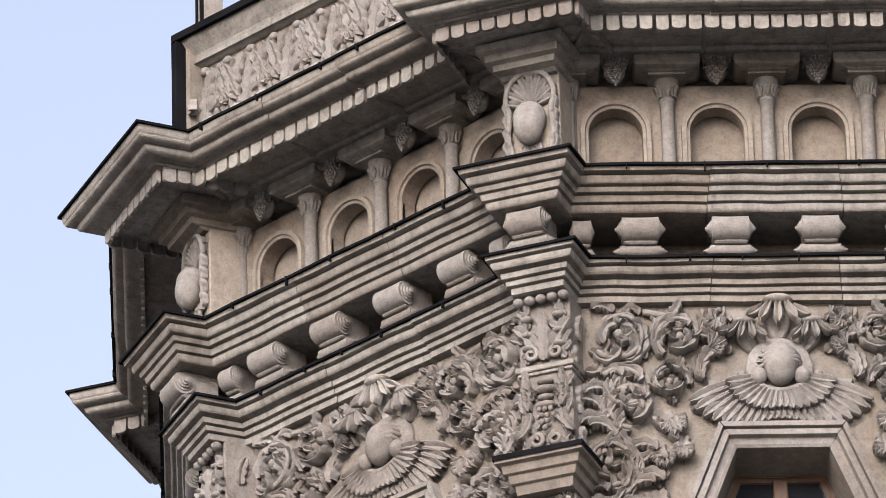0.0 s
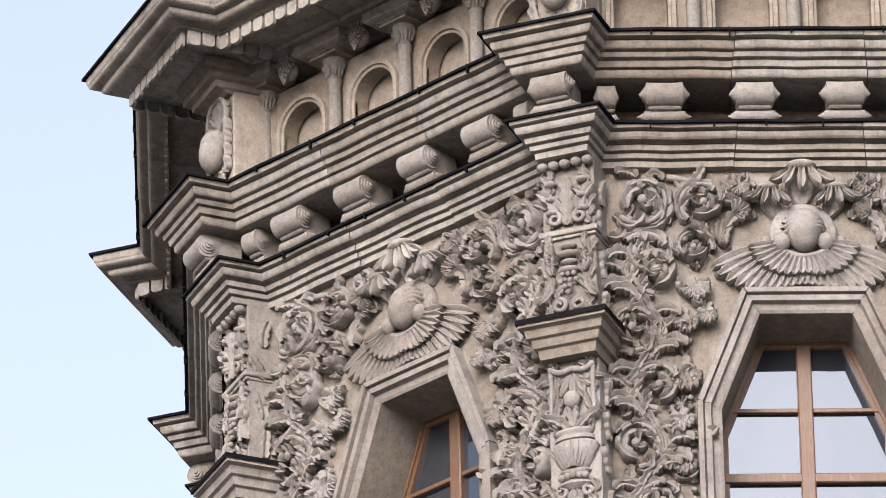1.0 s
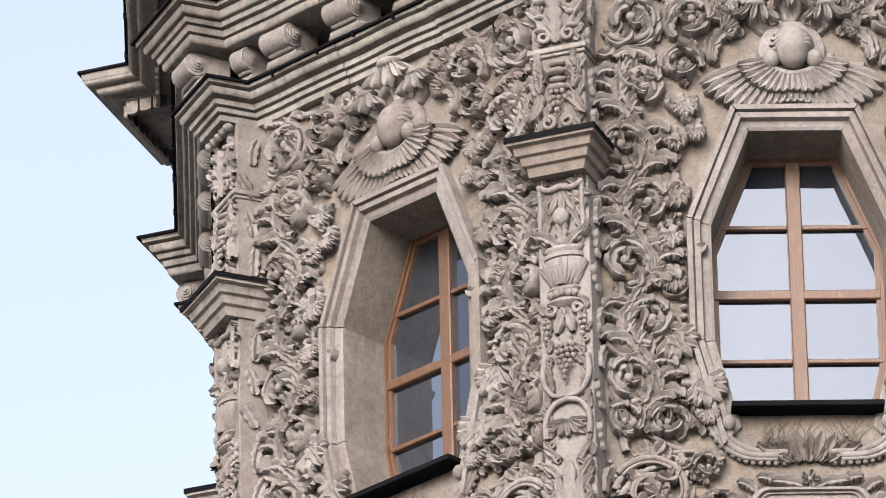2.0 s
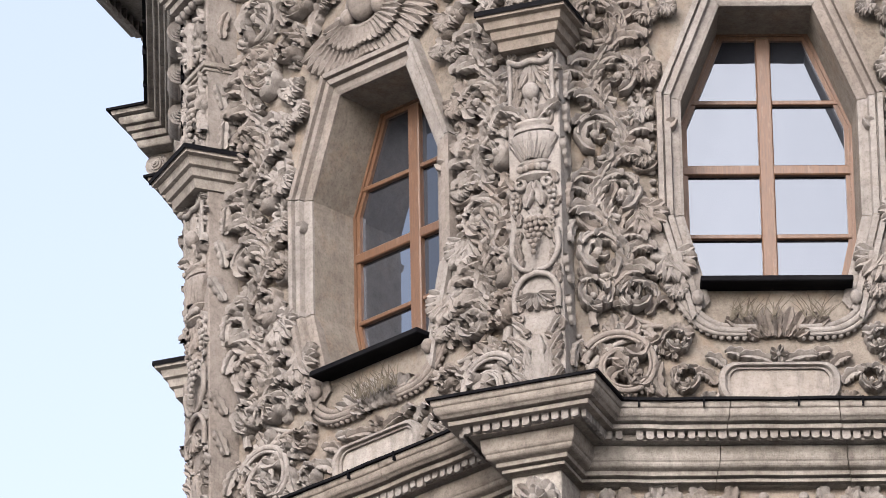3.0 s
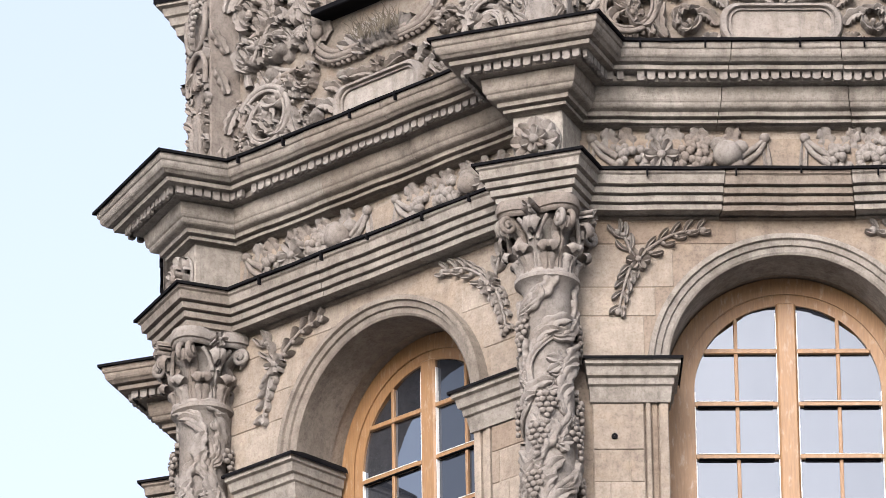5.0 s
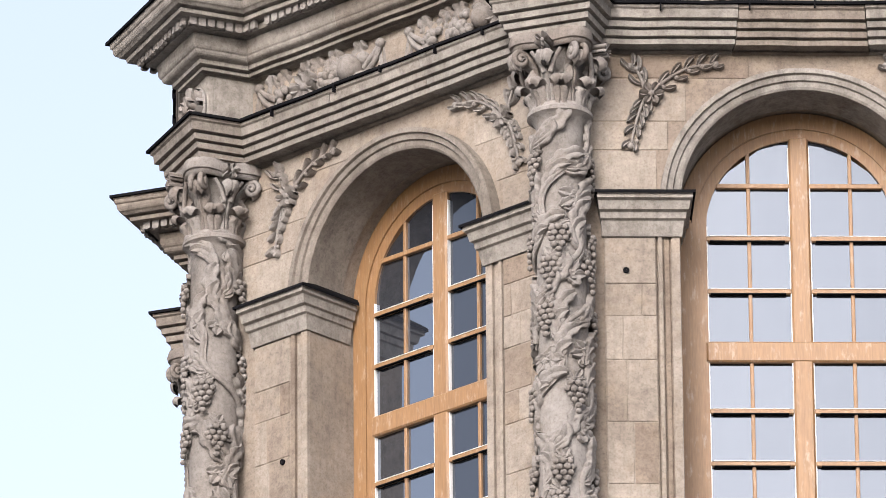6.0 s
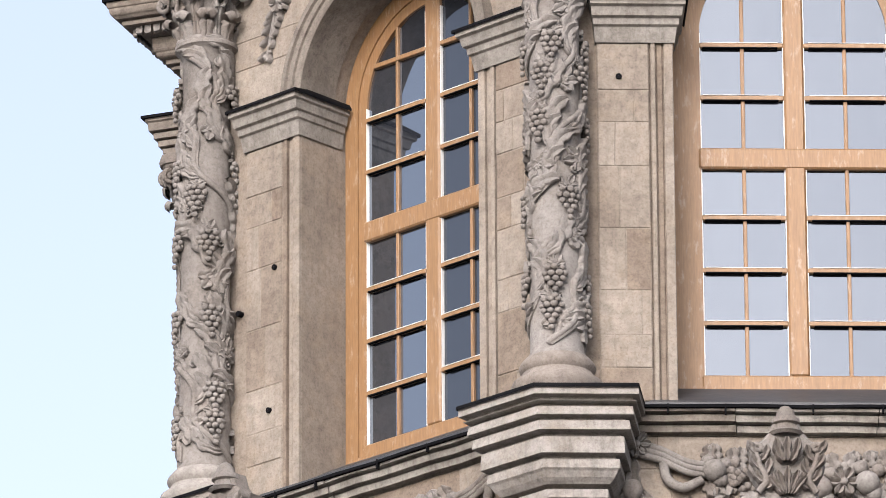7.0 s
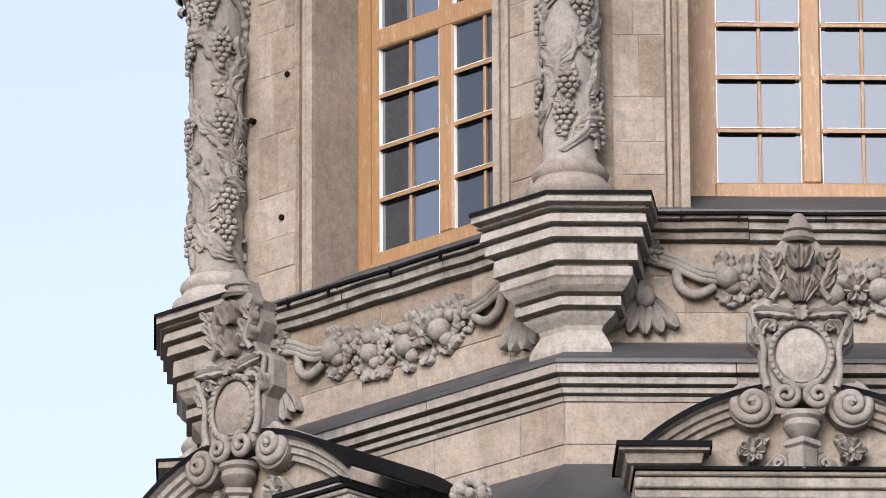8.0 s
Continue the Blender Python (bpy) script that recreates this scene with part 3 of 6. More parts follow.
def pedestal():
    """A stepped corbel pedestal that wraps the corner parallel to both faces."""
    b = Buf()
    rows = []
    steps = ((19.055, 4.17, 0.65), (19.0, 4.17, 0.65), (18.985, 4.145, 0.625), (18.965, 4.14, 0.62), (18.955, 4.11, 0.59), (18.89, 4.125, 0.60), (18.88, 4.125, 0.60), (18.87, 4.09, 0.56), (18.80, 4.10, 0.57), (18.79, 4.10, 0.57), (18.775, 4.055, 0.515), (18.665, 4.06, 0.52), (18.65, 4.06, 0.52),
             (18.635, 4.03, 0.475), (18.56, 4.035, 0.48), (18.545, 4.02, 0.46), (18.51, 4.0, 0.435), (18.475, 3.965, 0.39), (18.45, 3.925, 0.34), (18.44, 3.97, 0.38), (18.385, 3.97, 0.38), (18.372, 3.935, 0.335), (18.33, 3.92, 0.31), (18.28, 3.875, 0.235), (18.25, 3.865, 0.22), (18.20, 3.88, 0.255), (18.13, 3.905, 0.295), (17.86, 3.905, 0.295))
    cut = [steps[0]]
    for a, c in zip(steps, steps[1:]):
        if a[1] - c[1] > 0.025 and a[0] - c[0] < 0.03:
            cut += [(a[0] - 0.003, c[1] - 0.035, c[2] - 0.035), (c[0] - 0.014, c[1] - 0.035, c[2] - 0.035), (c[0] - 0.016, c[1], c[2])]
        else:
            cut.append(c)
    for z, q, e in cut:
        v = q / C22
        right = (e * C22, v - e * S22, z)
        root = (e * C22 - 0.5 * S22 * 0.6, v - e * S22 - 0.5 * C22, z)
        rows.append([(-root[0], root[1], z), (-right[0], right[1], z), (0, v, z), right, root])
    rows.insert(0, [(p[0] * 0.2, 3.9, 19.08) for p in rows[0]])
    b.grid(rows)
    return b.mesh("pedestal_block", PALE), Buf().grid([[(p[0] * 1.015, p[1] + 0.016, 19.042) for p in rows[1]], [(p[0] * 1.015, p[1] + 0.016, 19.066) for p in rows[1]], [(p[0] * 0.2, 3.85, 19.1) for p in rows[1]]]).mesh("flashing", SHEET)


PIER_UP = pier_box(0.185, 4.10, 26.8, 28.12).mesh("pier_shaft", CARVED)
PIER_LO = pier_box(0.18, 4.095, 23.9, 26.60).mesh("pier_shaft", CARVED)
CAP = pier_cap()
cap_fl = Buf()
cap_fl.grid([[(-0.32, 3.78, 26.795), (-0.32, 4.325, 26.795), (0.32, 4.325, 26.795), (0.32, 3.78, 26.795)], [(-0.32, 3.78, 26.83), (-0.32, 4.325, 26.83), (0.32, 4.325, 26.83), (0.32, 3.78, 26.83)], [(-0.1, 3.8, 26.88), (-0.1, 4.0, 26.88), (0.1, 4.0, 26.88), (0.1, 3.8, 26.88)]])
CAP_FL = cap_fl.mesh("flashing", SHEET)
FRIEZE_BLOCK = pier_box(0.17, 4.21, 23.05, 23.50).mesh("frieze_block", MOULDED)
SHAFT = lathe([(22.38, 0.185), (22.36, 0.19), (22.34, 0.212), (22.315, 0.212), (22.295, 0.18), (22.26, 0.156), (21.4, 0.160), (20.4, 0.164), (19.40, 0.172), (19.34, 0.205)], 28).mesh("shaft", CARVED, True, 40)
BASE = lathe([(z - 0.105, r) for z, r in ((19.46, 0.205), (19.425, 0.235), (19.40, 0.245), (19.375, 0.235), (19.36, 0.225), (19.335, 0.235), (19.30, 0.285), (19.265, 0.297), (19.235, 0.285), (19.22, 0.28), (19.15, 0.28))], 28).mesh("base", PALE, True, 50)
PED, PED_FL = pedestal()
columns, piers = {}, {}
for a in CORNERS:
    m = side(a)
    p = piers[a] = thing("corner_pier", "carved limestone corner pier with a moulded cap", "pilaster", m, "corner piers")
    part("pier_shaft", PIER_UP, p)
    part("pier_shaft", PIER_LO, p)
    cp = part("pier_cap", CAP, p)
    part("flashing", CAP_FL, cp, "dark sheet-metal flashing")
    thing("frieze_pedestal", "plain limestone block in the frieze above a column", "pedestal", m, "frieze pedestals", data=FRIEZE_BLOCK)
    c = columns[a] = thing("corner_column", "limestone corner column wound with carved vines", "column", m, "corner columns")
    part("shaft", SHAFT, c)
    part("base", BASE, c)
    d = thing("column_pedestal", "stepped pale limestone pedestal under a column", "pedestal", m, "column pedestals")
    part("pedestal_block", PED, d)
    part("flashing", PED_FL, d, "dark sheet-metal flashing")


# ---- carving tools: points are (along, height over the ground of the relief, up) ----
def flat(q0):
    return lambda u, o, z: (u, q0 + o, z)


def round_shaft(R, axis_r=4.086):
    return lambda u, o, z: ((R + o) * math.sin(u / R), axis_r + (R + o) * math.cos(u / R), z)


CROSS = ((-1.0, 0.0), (-1.0, 0.72), (-0.74, 1.0), (-0.34, 0.78), (0.0, 0.45), (0.34, 0.78), (0.74, 1.0), (1.0, 0.72), (1.0, 0.0))


def smooth(pts, k=4):
    """A rounder path through the given points."""
    out = []
    n = len(pts)
    for i in range(n - 1):
        p0, p1, p2, p3 = (Vector(pts[max(0, min(n - 1, j))]) for j in (i - 1, i, i + 1, i + 2))
        for j in range(k):
            t = j / k
            out.append(tuple(0.5 * ((2 * p1) + (p2 - p0) * t + (2 * p0 - 5 * p1 + 4 * p2 - p3) * t * t + (3 * p1 - p0 - 3 * p2 + p3) * t ** 3)))
    return out + [tuple(pts[-1])]


def leaf(b, mp, u, z, ang, L, W, bend=0.0, H=0.04, lobes=4, lift=0.03, base=0.0, tip=0.25, tight=0.0):
    """An acanthus leaf in relief: rounded lobes parted by notches, hollow midrib, rising and curling tip. Angles in degrees, 0 to the right."""
    n = max(8, lobes * 5)
    rows = []
    a = radians(ang)
    for i in range(n + 1):
        t = i / n
        if lobes:
            env = math.sin(math.pi * min(1, 0.14 + 0.74 * t)) ** 0.6
            f = (lobes * t + 0.1) % 1.0
            cut = 0.28 + 0.72 * math.sqrt(max(0.0, 1 - (2 * f - 1) ** 2))
            ridge = 0.78 + 0.22 * (1 - abs(2 * f - 1))
        else:
            env = (0.45 + 0.55 * min(1, t / 0.55) ** 0.8) * math.sqrt(max(0.0, 1 - (max(0, t - 0.6) / 0.42) ** 2))
            cut = ridge = 1.0
        w = W * env * cut
        o0 = base + lift * t * t - (tip * lift * ((t - 0.85) / 0.15) ** 2 if t > 0.85 else 0)
        nx, nz = -math.sin(a), math.cos(a)
        rows.append([mp(u + nx * c * w, (o0 + H * hh * ridge) if 0 < k < len(CROSS) - 1 else max(0.0, o0 - 0.6 * H), z + nz * c * w) for k, (c, hh) in enumerate(CROSS)])
        u += math.cos(a) * L / n
        z += math.sin(a) * L / n
        a += radians(bend) / n * (1 + tight * (2 * t - 1))
    b.grid(rows)
    return u, z, math.degrees(a)


def tube(b, mp, pts, r0, r1=None, m=7):
    r1 = r0 if r1 is None else r1
    rows = []
    if len(pts) < 8:
        pts = smooth(pts)
    n = len(pts)
    for i, (u, o, z) in enumerate(pts):
        p, q = pts[max(0, i - 1)], pts[min(n - 1, i + 1)]
        tu, tz = q[0] - p[0], q[2] - p[2]
        d = math.hypot(tu, tz) or 1
        r = r0 + (r1 - r0) * i / (n - 1)
        rows.append([mp(u - tz / d * r * math.cos(2 * math.pi * k / m), o + r * math.sin(2 * math.pi * k / m), z + tu / d * r * math.cos(2 * math.pi * k / m)) for k in range(m)])
    b.grid(rows, close_u=True)


def ball(b, mp, u, o, z, r, sq=1.0, up=1.0, n=8, m=5):
    rows = []
    for j in range(m + 1):
        th = math.pi * j / m
        rr = r * math.sin(th) + 1e-4
        rows.append([mp(u + rr * math.cos(2 * math.pi * k / n), o + sq * rr * math.sin(2 * math.pi * k / n), z + up * r * math.cos(th)) for k in range(n)])
    b.grid(rows, close_u=True)


def flower(b, mp, u, z, R, H=0.04, n=6, base=0.0, turn=0.0):
    for k in range(n):
        a = turn + 360 * k / n
        leaf(b, mp, u + 0.25 * R * math.cos(radians(a)), z + 0.25 * R * math.sin(radians(a)), a, R * 0.8, R * 0.36, 0, H, 0, H * 0.3, base)
    ball(b, mp, u, base + H * 0.8, z, R * 0.3, 0.9)


def grapes(b, mp, u, z, w, h, r=0.022, base=0.015, seed=0):
    """A hanging bunch, top centre at (u, z)."""
    rnd = random.Random(seed)
    rows = max(3, int(h / (r * 1.55)))
    for i in range(rows):
        t = i / (rows - 1)
        ww = w * (0.75 + 0.5 * t if t < 0.3 else 0.92 * (1 - (t - 0.3) / 0.75))
        k = max(1, round(2 * ww / (r * 1.8)))
        for j in range(k):
            x = (j - (k - 1) / 2) * r * 1.85
            c = 1 - (abs(x) / (w + 0.01)) ** 2
            ball(b, mp, u + x + rnd.uniform(-0.2, 0.2) * r, base + max(0.2, c) * w * 0.55, z - t * h + rnd.uniform(-0.2, 0.2) * r, r * rnd.uniform(0.9, 1.12), n=7, m=4)


def spiral(cu, cz, R, a0, turns, sgn, o0, o1, n=26, keep=0.22):
    pts = []
    for i in range(n + 1):
        s = i / n
        r = R * (1 - (1 - keep) * s ** 0.85)
        a = radians(a0) + sgn * 2 * math.pi * turns * s
        pts.append((cu + r * math.cos(a), o0 + (o1 - o0) * s, cz + r * math.sin(a)))
    return pts


def scroll(b, mp, cu, cz, R, a0=200, turns=1.2, sgn=-1, H=0.05, seed=0, eye="flower"):
    """A broad leaf rolled into a curl round a bud, its stem grooved and two or three leaves breaking from the outer side."""
    rnd = random.Random(seed)
    a = radians(a0)
    su, sz = cu + R * 0.84 * math.cos(a), cz + R * 0.84 * math.sin(a)
    head = a0 + sgn * 90
    leaf(b, mp, su, sz, head, R * 3.5, R * 0.29, sgn * 320, H * 0.62, 7, H * 0.6, H * 0.08, 0.25, 0.15)
    pts = spiral(cu, cz, R * 0.88, a0 - sgn * 30, 0.75, sgn, H * 0.55, H * 0.9, 26, 0.6)
    tube(b, mp, pts, R * 0.10, R * 0.05)
    n = len(pts)
    for s in (0.03, 0.26, 0.50, 0.74):
        i = int(s * (n - 2))
        (u, o, z), (u2, _, z2) = pts[i], pts[i + 1]
        ta = math.degrees(math.atan2(z2 - z, u2 - u))
        leaf(b, mp, u, z, ta - sgn * rnd.uniform(15, 40), R * rnd.uniform(0.8, 0.95) * (1 - 0.3 * s), R * 0.24 * (1 - 0.2 * s), sgn * rnd.uniform(100, 170), H * 0.65, 3, H * 0.8, o * 0.15)
    for k in range(2 if eye == "flower" else 0):
        an = a0 + rnd.uniform(0, 40) + k * (90 if eye == "flower" else 150)
        leaf(b, mp, cu, cz, an, R * 0.42, R * 0.15, sgn * 60, H * 0.5, 2, H * 0.55, H * 0.25)
    ball(b, mp, cu, H * 0.6, cz, R * 0.16)


def great_scroll(b, mp, cu, cz, R, a0, sgn, H, seed):
    """A wide grooved and beaded stem wound into a spiral, with leaves in its turns."""
    rnd = random.Random(seed)
    pts = spiral(cu, cz, R * 0.92, a0, 1.55, sgn, H * 0.45, H * 0.75, 46, 0.26)
    tube(b, mp, pts, R * 0.078, R * 0.05, 8)
    tube(b, mp, [(cu + (u - cu) * 0.86, o + H * 0.1, cz + (z - cz) * 0.86) for u, o, z in pts], R * 0.045, R * 0.03, 6)
    for i in range(2, 30, 1):
        u, o, z = pts[i]
        ball(b, mp, cu + (u - cu) * 1.13, H * 0.35, cz + (z - cz) * 1.13, R * 0.055, 1, 1, 6, 4)
    for i in (8, 15, 22, 29, 36):
        (u, o, z), (u2, _, z2) = pts[i], pts[i + 1]
        ta = math.degrees(math.atan2(z2 - z, u2 - u))
        leaf(b, mp, u, z, ta + sgn * 22, R * 0.66, R * 0.17, sgn * rnd.uniform(120, 170), H * 0.6, 3, H * 0.6, H * 0.25)
        leaf(b, mp, u, z, ta - sgn * 30, R * 0.36, R * 0.11, -sgn * 60, H * 0.5, 3, H * 0.4, H * 0.15)
    u, o, z = pts[-1]
    for k in range(5):
        leaf(b, mp, u, z, a0 + 72 * k, R * 0.26, R * 0.10, sgn * 50, H * 0.5, 2, H * 0.4, H * 0.35)
    ball(b, mp, u, H * 0.9, z, R * 0.08)


def plume(b, mp, u, z, ang, L, W, H=0.07, seed=0, bend=0):
    """A broad shell-like leaf that hangs over and ends in a fan of rounded fingers."""
    rnd = random.Random(seed)
    eu, ez, ea = leaf(b, mp, u, z, ang, L * 0.72, W * 0.9, bend * 0.7, H * 0.75, 3, H * 0.6)
    bu, bz = eu - math.cos(radians(ea)) * L * 0.30, ez - math.sin(radians(ea)) * L * 0.30
    for k in (-3, 3, -2, 2, -1, 1, 0):
        leaf(b, mp, bu, bz, ea + k * 21, L * (0.50 - 0.03 * abs(k)) * rnd.uniform(0.94, 1.05), W * 0.36, k * 6, H * 0.42, 0, H * 0.5, H * (0.62 - 0.05 * abs(k)), 0.9)


def carving(name, b, parent, label="", material=None):
    return part(name, b.mesh(name, material or CARVED, True, 62), parent, label)


# ---- the carved wall of the upper storey, left half, mirrored to the right ----
MP = flat(Q)


def both(name, b, parent, label="", material=None):
    carving(name, b, parent, label, material)
    carving(name, b.mirrored(), parent, label, material)


def carved_wall():
    t = thing("carved_foliage", "limestone relief of scrolling acanthus, flowers and fruit", "relief", group="carved foliage panels")
    for k, (u, z, R, a0, turns, sg, eye) in enumerate((
            (-1.07, 27.82, 0.225, 250, 1.4, 1, "flower"), (-1.05, 27.40, 0.20, 110, 1.3, -1, "flower"), (-0.66, 27.80, 0.19, 200, 1.3, -1, "flower"), (-0.74, 27.46, 0.15, 20, 1.2, 1, "ball"), (-0.40, 27.88, 0.12, 160, 1.2, -1, "ball"),
            (-1.02, 24.32, 0.30, 150, 1.55, -1, "flower"), (-1.20, 24.83, 0.15, 100, 1.2, -1, "ball"), (-0.92, 24.82, 0.15, 30, 1.2, 1, "flower"), (-0.60, 24.22, 0.12, 60, 1.3, 1, "ball"), (-0.66, 24.50, 0.11, 140, 1.2, -1, "ball"))):
        b = Buf()
        if R > 0.25:
            great_scroll(b, MP, u, z, R, a0, sg, 0.11, 10 + k)
        else:
            scroll(b, MP, u, z, R, a0, turns, sg, 0.105 if R > 0.13 else 0.085, 10 + k, eye)
        both("scroll", b, t)
    # the undulating vine between pier and window, with a curl in each bend
    wave = lambda z: -1.08 + 0.13 * math.sin(2 * math.pi * (z - 24.9) / 0.86)
    b = Buf()
    zs = [24.62 + i * 0.05 for i in range(53)]
    tube(b, MP, [(wave(z), 0.035, z) for z in zs], 0.030, 0.026, 8)
    tube(b, MP, [(wave(z) + 0.014, 0.056, z) for z in zs], 0.011, 0.010, 6)
    both("vine", b, t)
    for k in range(6):
        z = 24.9 + 0.215 + 0.43 * k
        sd = 1 if k % 2 == 0 else -1
        b = Buf()
        scroll(b, MP, -1.08 - sd * 0.085, z + 0.03, 0.205, -55 if sd > 0 else 235, 1.45, sd, 0.10, 60 + k, "flower")
        both("scroll", b, t)
        b = Buf()
        for j, (dz, da) in enumerate(((-0.17, 22), (-0.08, 48), (0.03, 30), (0.14, 45))):
            leaf(b, MP, wave(z + dz), z + dz, 90 - sd * da, 0.21, 0.048, -sd * 130, 0.055, 3, 0.07, 0.02)
            leaf(b, MP, wave(z + dz), z + dz - 0.03, 90 + sd * 12, 0.15, 0.034, sd * 40, 0.04, 3, 0.05, 0.03)
        both("vine_leaf", b, t)
    # connecting stems
    for k, pts in enumerate((((-1.27, 25.1), (-1.18, 24.75), (-0.8, 24.62)), ((-1.28, 24.35), (-1.15, 24.63), (-0.75, 24.62)), ((-1.24, 24.3), (-1.08, 24.58), (-0.78, 24.52)), ((-0.9, 28.0), (-0.75, 27.98), (-0.6, 27.93)))):
        b = Buf()
        (x0, y0), (x1, y1), (x2, y2) = pts
        line = [((1 - s) ** 2 * x0 + 2 * s * (1 - s) * x1 + s * s * x2, 0.03, (1 - s) ** 2 * y0 + 2 * s * (1 - s) * y1 + s * s * y2) for s in (i / 10 for i in range(11))]
        tube(b, MP, line, 0.026, 0.016)
        for i in (2, 5, 8):
            ta = math.degrees(math.atan2(line[i][2] - line[i - 1][2], line[i][0] - line[i - 1][0]))
            leaf(b, MP, line[i][0], line[i][2], ta + (35 if i % 2 else -35), 0.14, 0.04, 50 if i % 2 else -50, 0.035, 3, 0.04, 0.01)
        both("stem", b, t)
    # drooping plumes along the window surround, and the great leaf under it
    for k, (u, z, a, L, W, bd) in enumerate(((-0.86, 27.22, -15, 0.26, 0.085, -60), (-0.66, 27.06, -100, 0.20, 0.07, 30), (-0.90, 27.0, -30, 0.24, 0.08, -70), (-0.84, 26.66, -85, 0.30, 0.095, 8), (-0.90, 26.30, -60, 0.24, 0.08, -40), (-0.84, 25.98, -95, 0.24, 0.075, 10),
                                             (-0.97, 25.62, -62, 0.42, 0.10, 12), (-0.82, 25.28, -55, 0.44, 0.11, 6), (-0.72, 24.98, -50, 0.22, 0.08, -30), (-0.52, 27.62, 60, 0.24, 0.06, -50), (-0.50, 27.98, -30, 0.2, 0.06, -50))):
        b = Buf()
        plume(b, MP, u, z, a, L, W, 0.085, 40 + k, bd)
        both("plume_leaf", b, t)
    b = Buf()
    for i in range(17):
        ball(b, MP, -0.788 + 0.004 * math.sin(i), 0.03, 26.62 - i * 0.068, 0.026, 1.0, 0.75)
    for i in range(12):
        ball(b, MP, -1.30 + 0.05 * math.sin(i * 0.26), 0.03, 24.55 - i * 0.036, 0.02, 1.0, 0.8)
    both("bead_row", b, t)
    # curved bands, shell and grass-like fan under the window
    b = Buf()
    for d, r in ((0, 0.022), (0.045, 0.026), (0.085, 0.016)):
        line = [(-0.60 - d * 0.8 + 0.46 * s ** 1.4, 0.045, 24.86 - (0.24 + d * 0.6) * math.sin(math.pi / 2 * min(1, 1.35 * s)) - 0.02 * s) for s in (i / 14 for i in range(15))]
        tube(b, MP, line, r)
    for i in range(14):
        s = i / 13
        ball(b, MP, -0.665 + 0.5 * s ** 1.4, 0.03, 24.84 - 0.29 * math.sin(math.pi / 2 * min(1, 1.35 * s)) - 0.02 * s, 0.021)
    ball(b, MP, -0.52, 0.08, 24.80, 0.045, 1, 1.2)
    both("swag_band", b, t)
    b = Buf()
    for k in range(-4, 5):
        leaf(b, MP, 0.045 * k, 24.54, 90 - 10 * k, 0.20, 0.045, -8 * k, 0.05, 2, 0.05)
    for k in range(-2, 3):
        leaf(b, MP, 0.06 * k, 24.535, 90 - 30 * k, 0.09, 0.035, -10 * k, 0.06, 2, 0.04)
    carving("shell", b, t)
    # small leaves and buds that fill the ground between
    rnd = random.Random(77)
    placed = [(-1.07, 27.82, 0.18), (-0.98, 27.45, 0.14), (-1.02, 24.32, 0.24)] + [(-1.08 - (1 if k % 2 == 0 else -1) * 0.085, 25.145 + 0.43 * k, 0.15) for k in range(6)]
    fill = Buf()
    tries = 0
    while len(placed) < 84 and tries < 5000:
        tries += 1
        u, z = rnd.uniform(-1.30, -0.26), rnd.uniform(24.05, 28.02)
        if z < 27.15 and u > -0.80 + (0.0 if z > 25.3 else (25.3 - z) * 0.35 if z > 24.85 else 0.16):
            continue
        if z < 24.6 and u > -0.56:
            continue
        if z > 27.1 and u > -0.62 + (z - 27.2) * 0.5:
            continue
        if any((u - a) ** 2 + (z - c) ** 2 < max(0.085, r) ** 2 for a, c, r in placed):
            continue
        placed.append((u, z, 0.07))
        k = rnd.random()
        if k < 0.68:
            leaf(fill, MP, u, z, rnd.uniform(0, 360), rnd.uniform(0.16, 0.26), rnd.uniform(0.038, 0.055), rnd.choice((-1, 1)) * rnd.uniform(60, 190), 0.05, 3, 0.06)
        elif k < 0.85:
            flower(fill, MP, u, z, rnd.uniform(0.045, 0.065), 0.05, 5)
        else:
            leaf(fill, MP, u, z, rnd.uniform(0, 360), 0.16, 0.04, rnd.choice((-1, 1)) * 240, 0.05, 3, 0.06)
    both("small_leaf", fill, t)
    tagged(t.children[-1], kind="stuff")
    tagged(t.children[-2], kind="stuff")
    return t


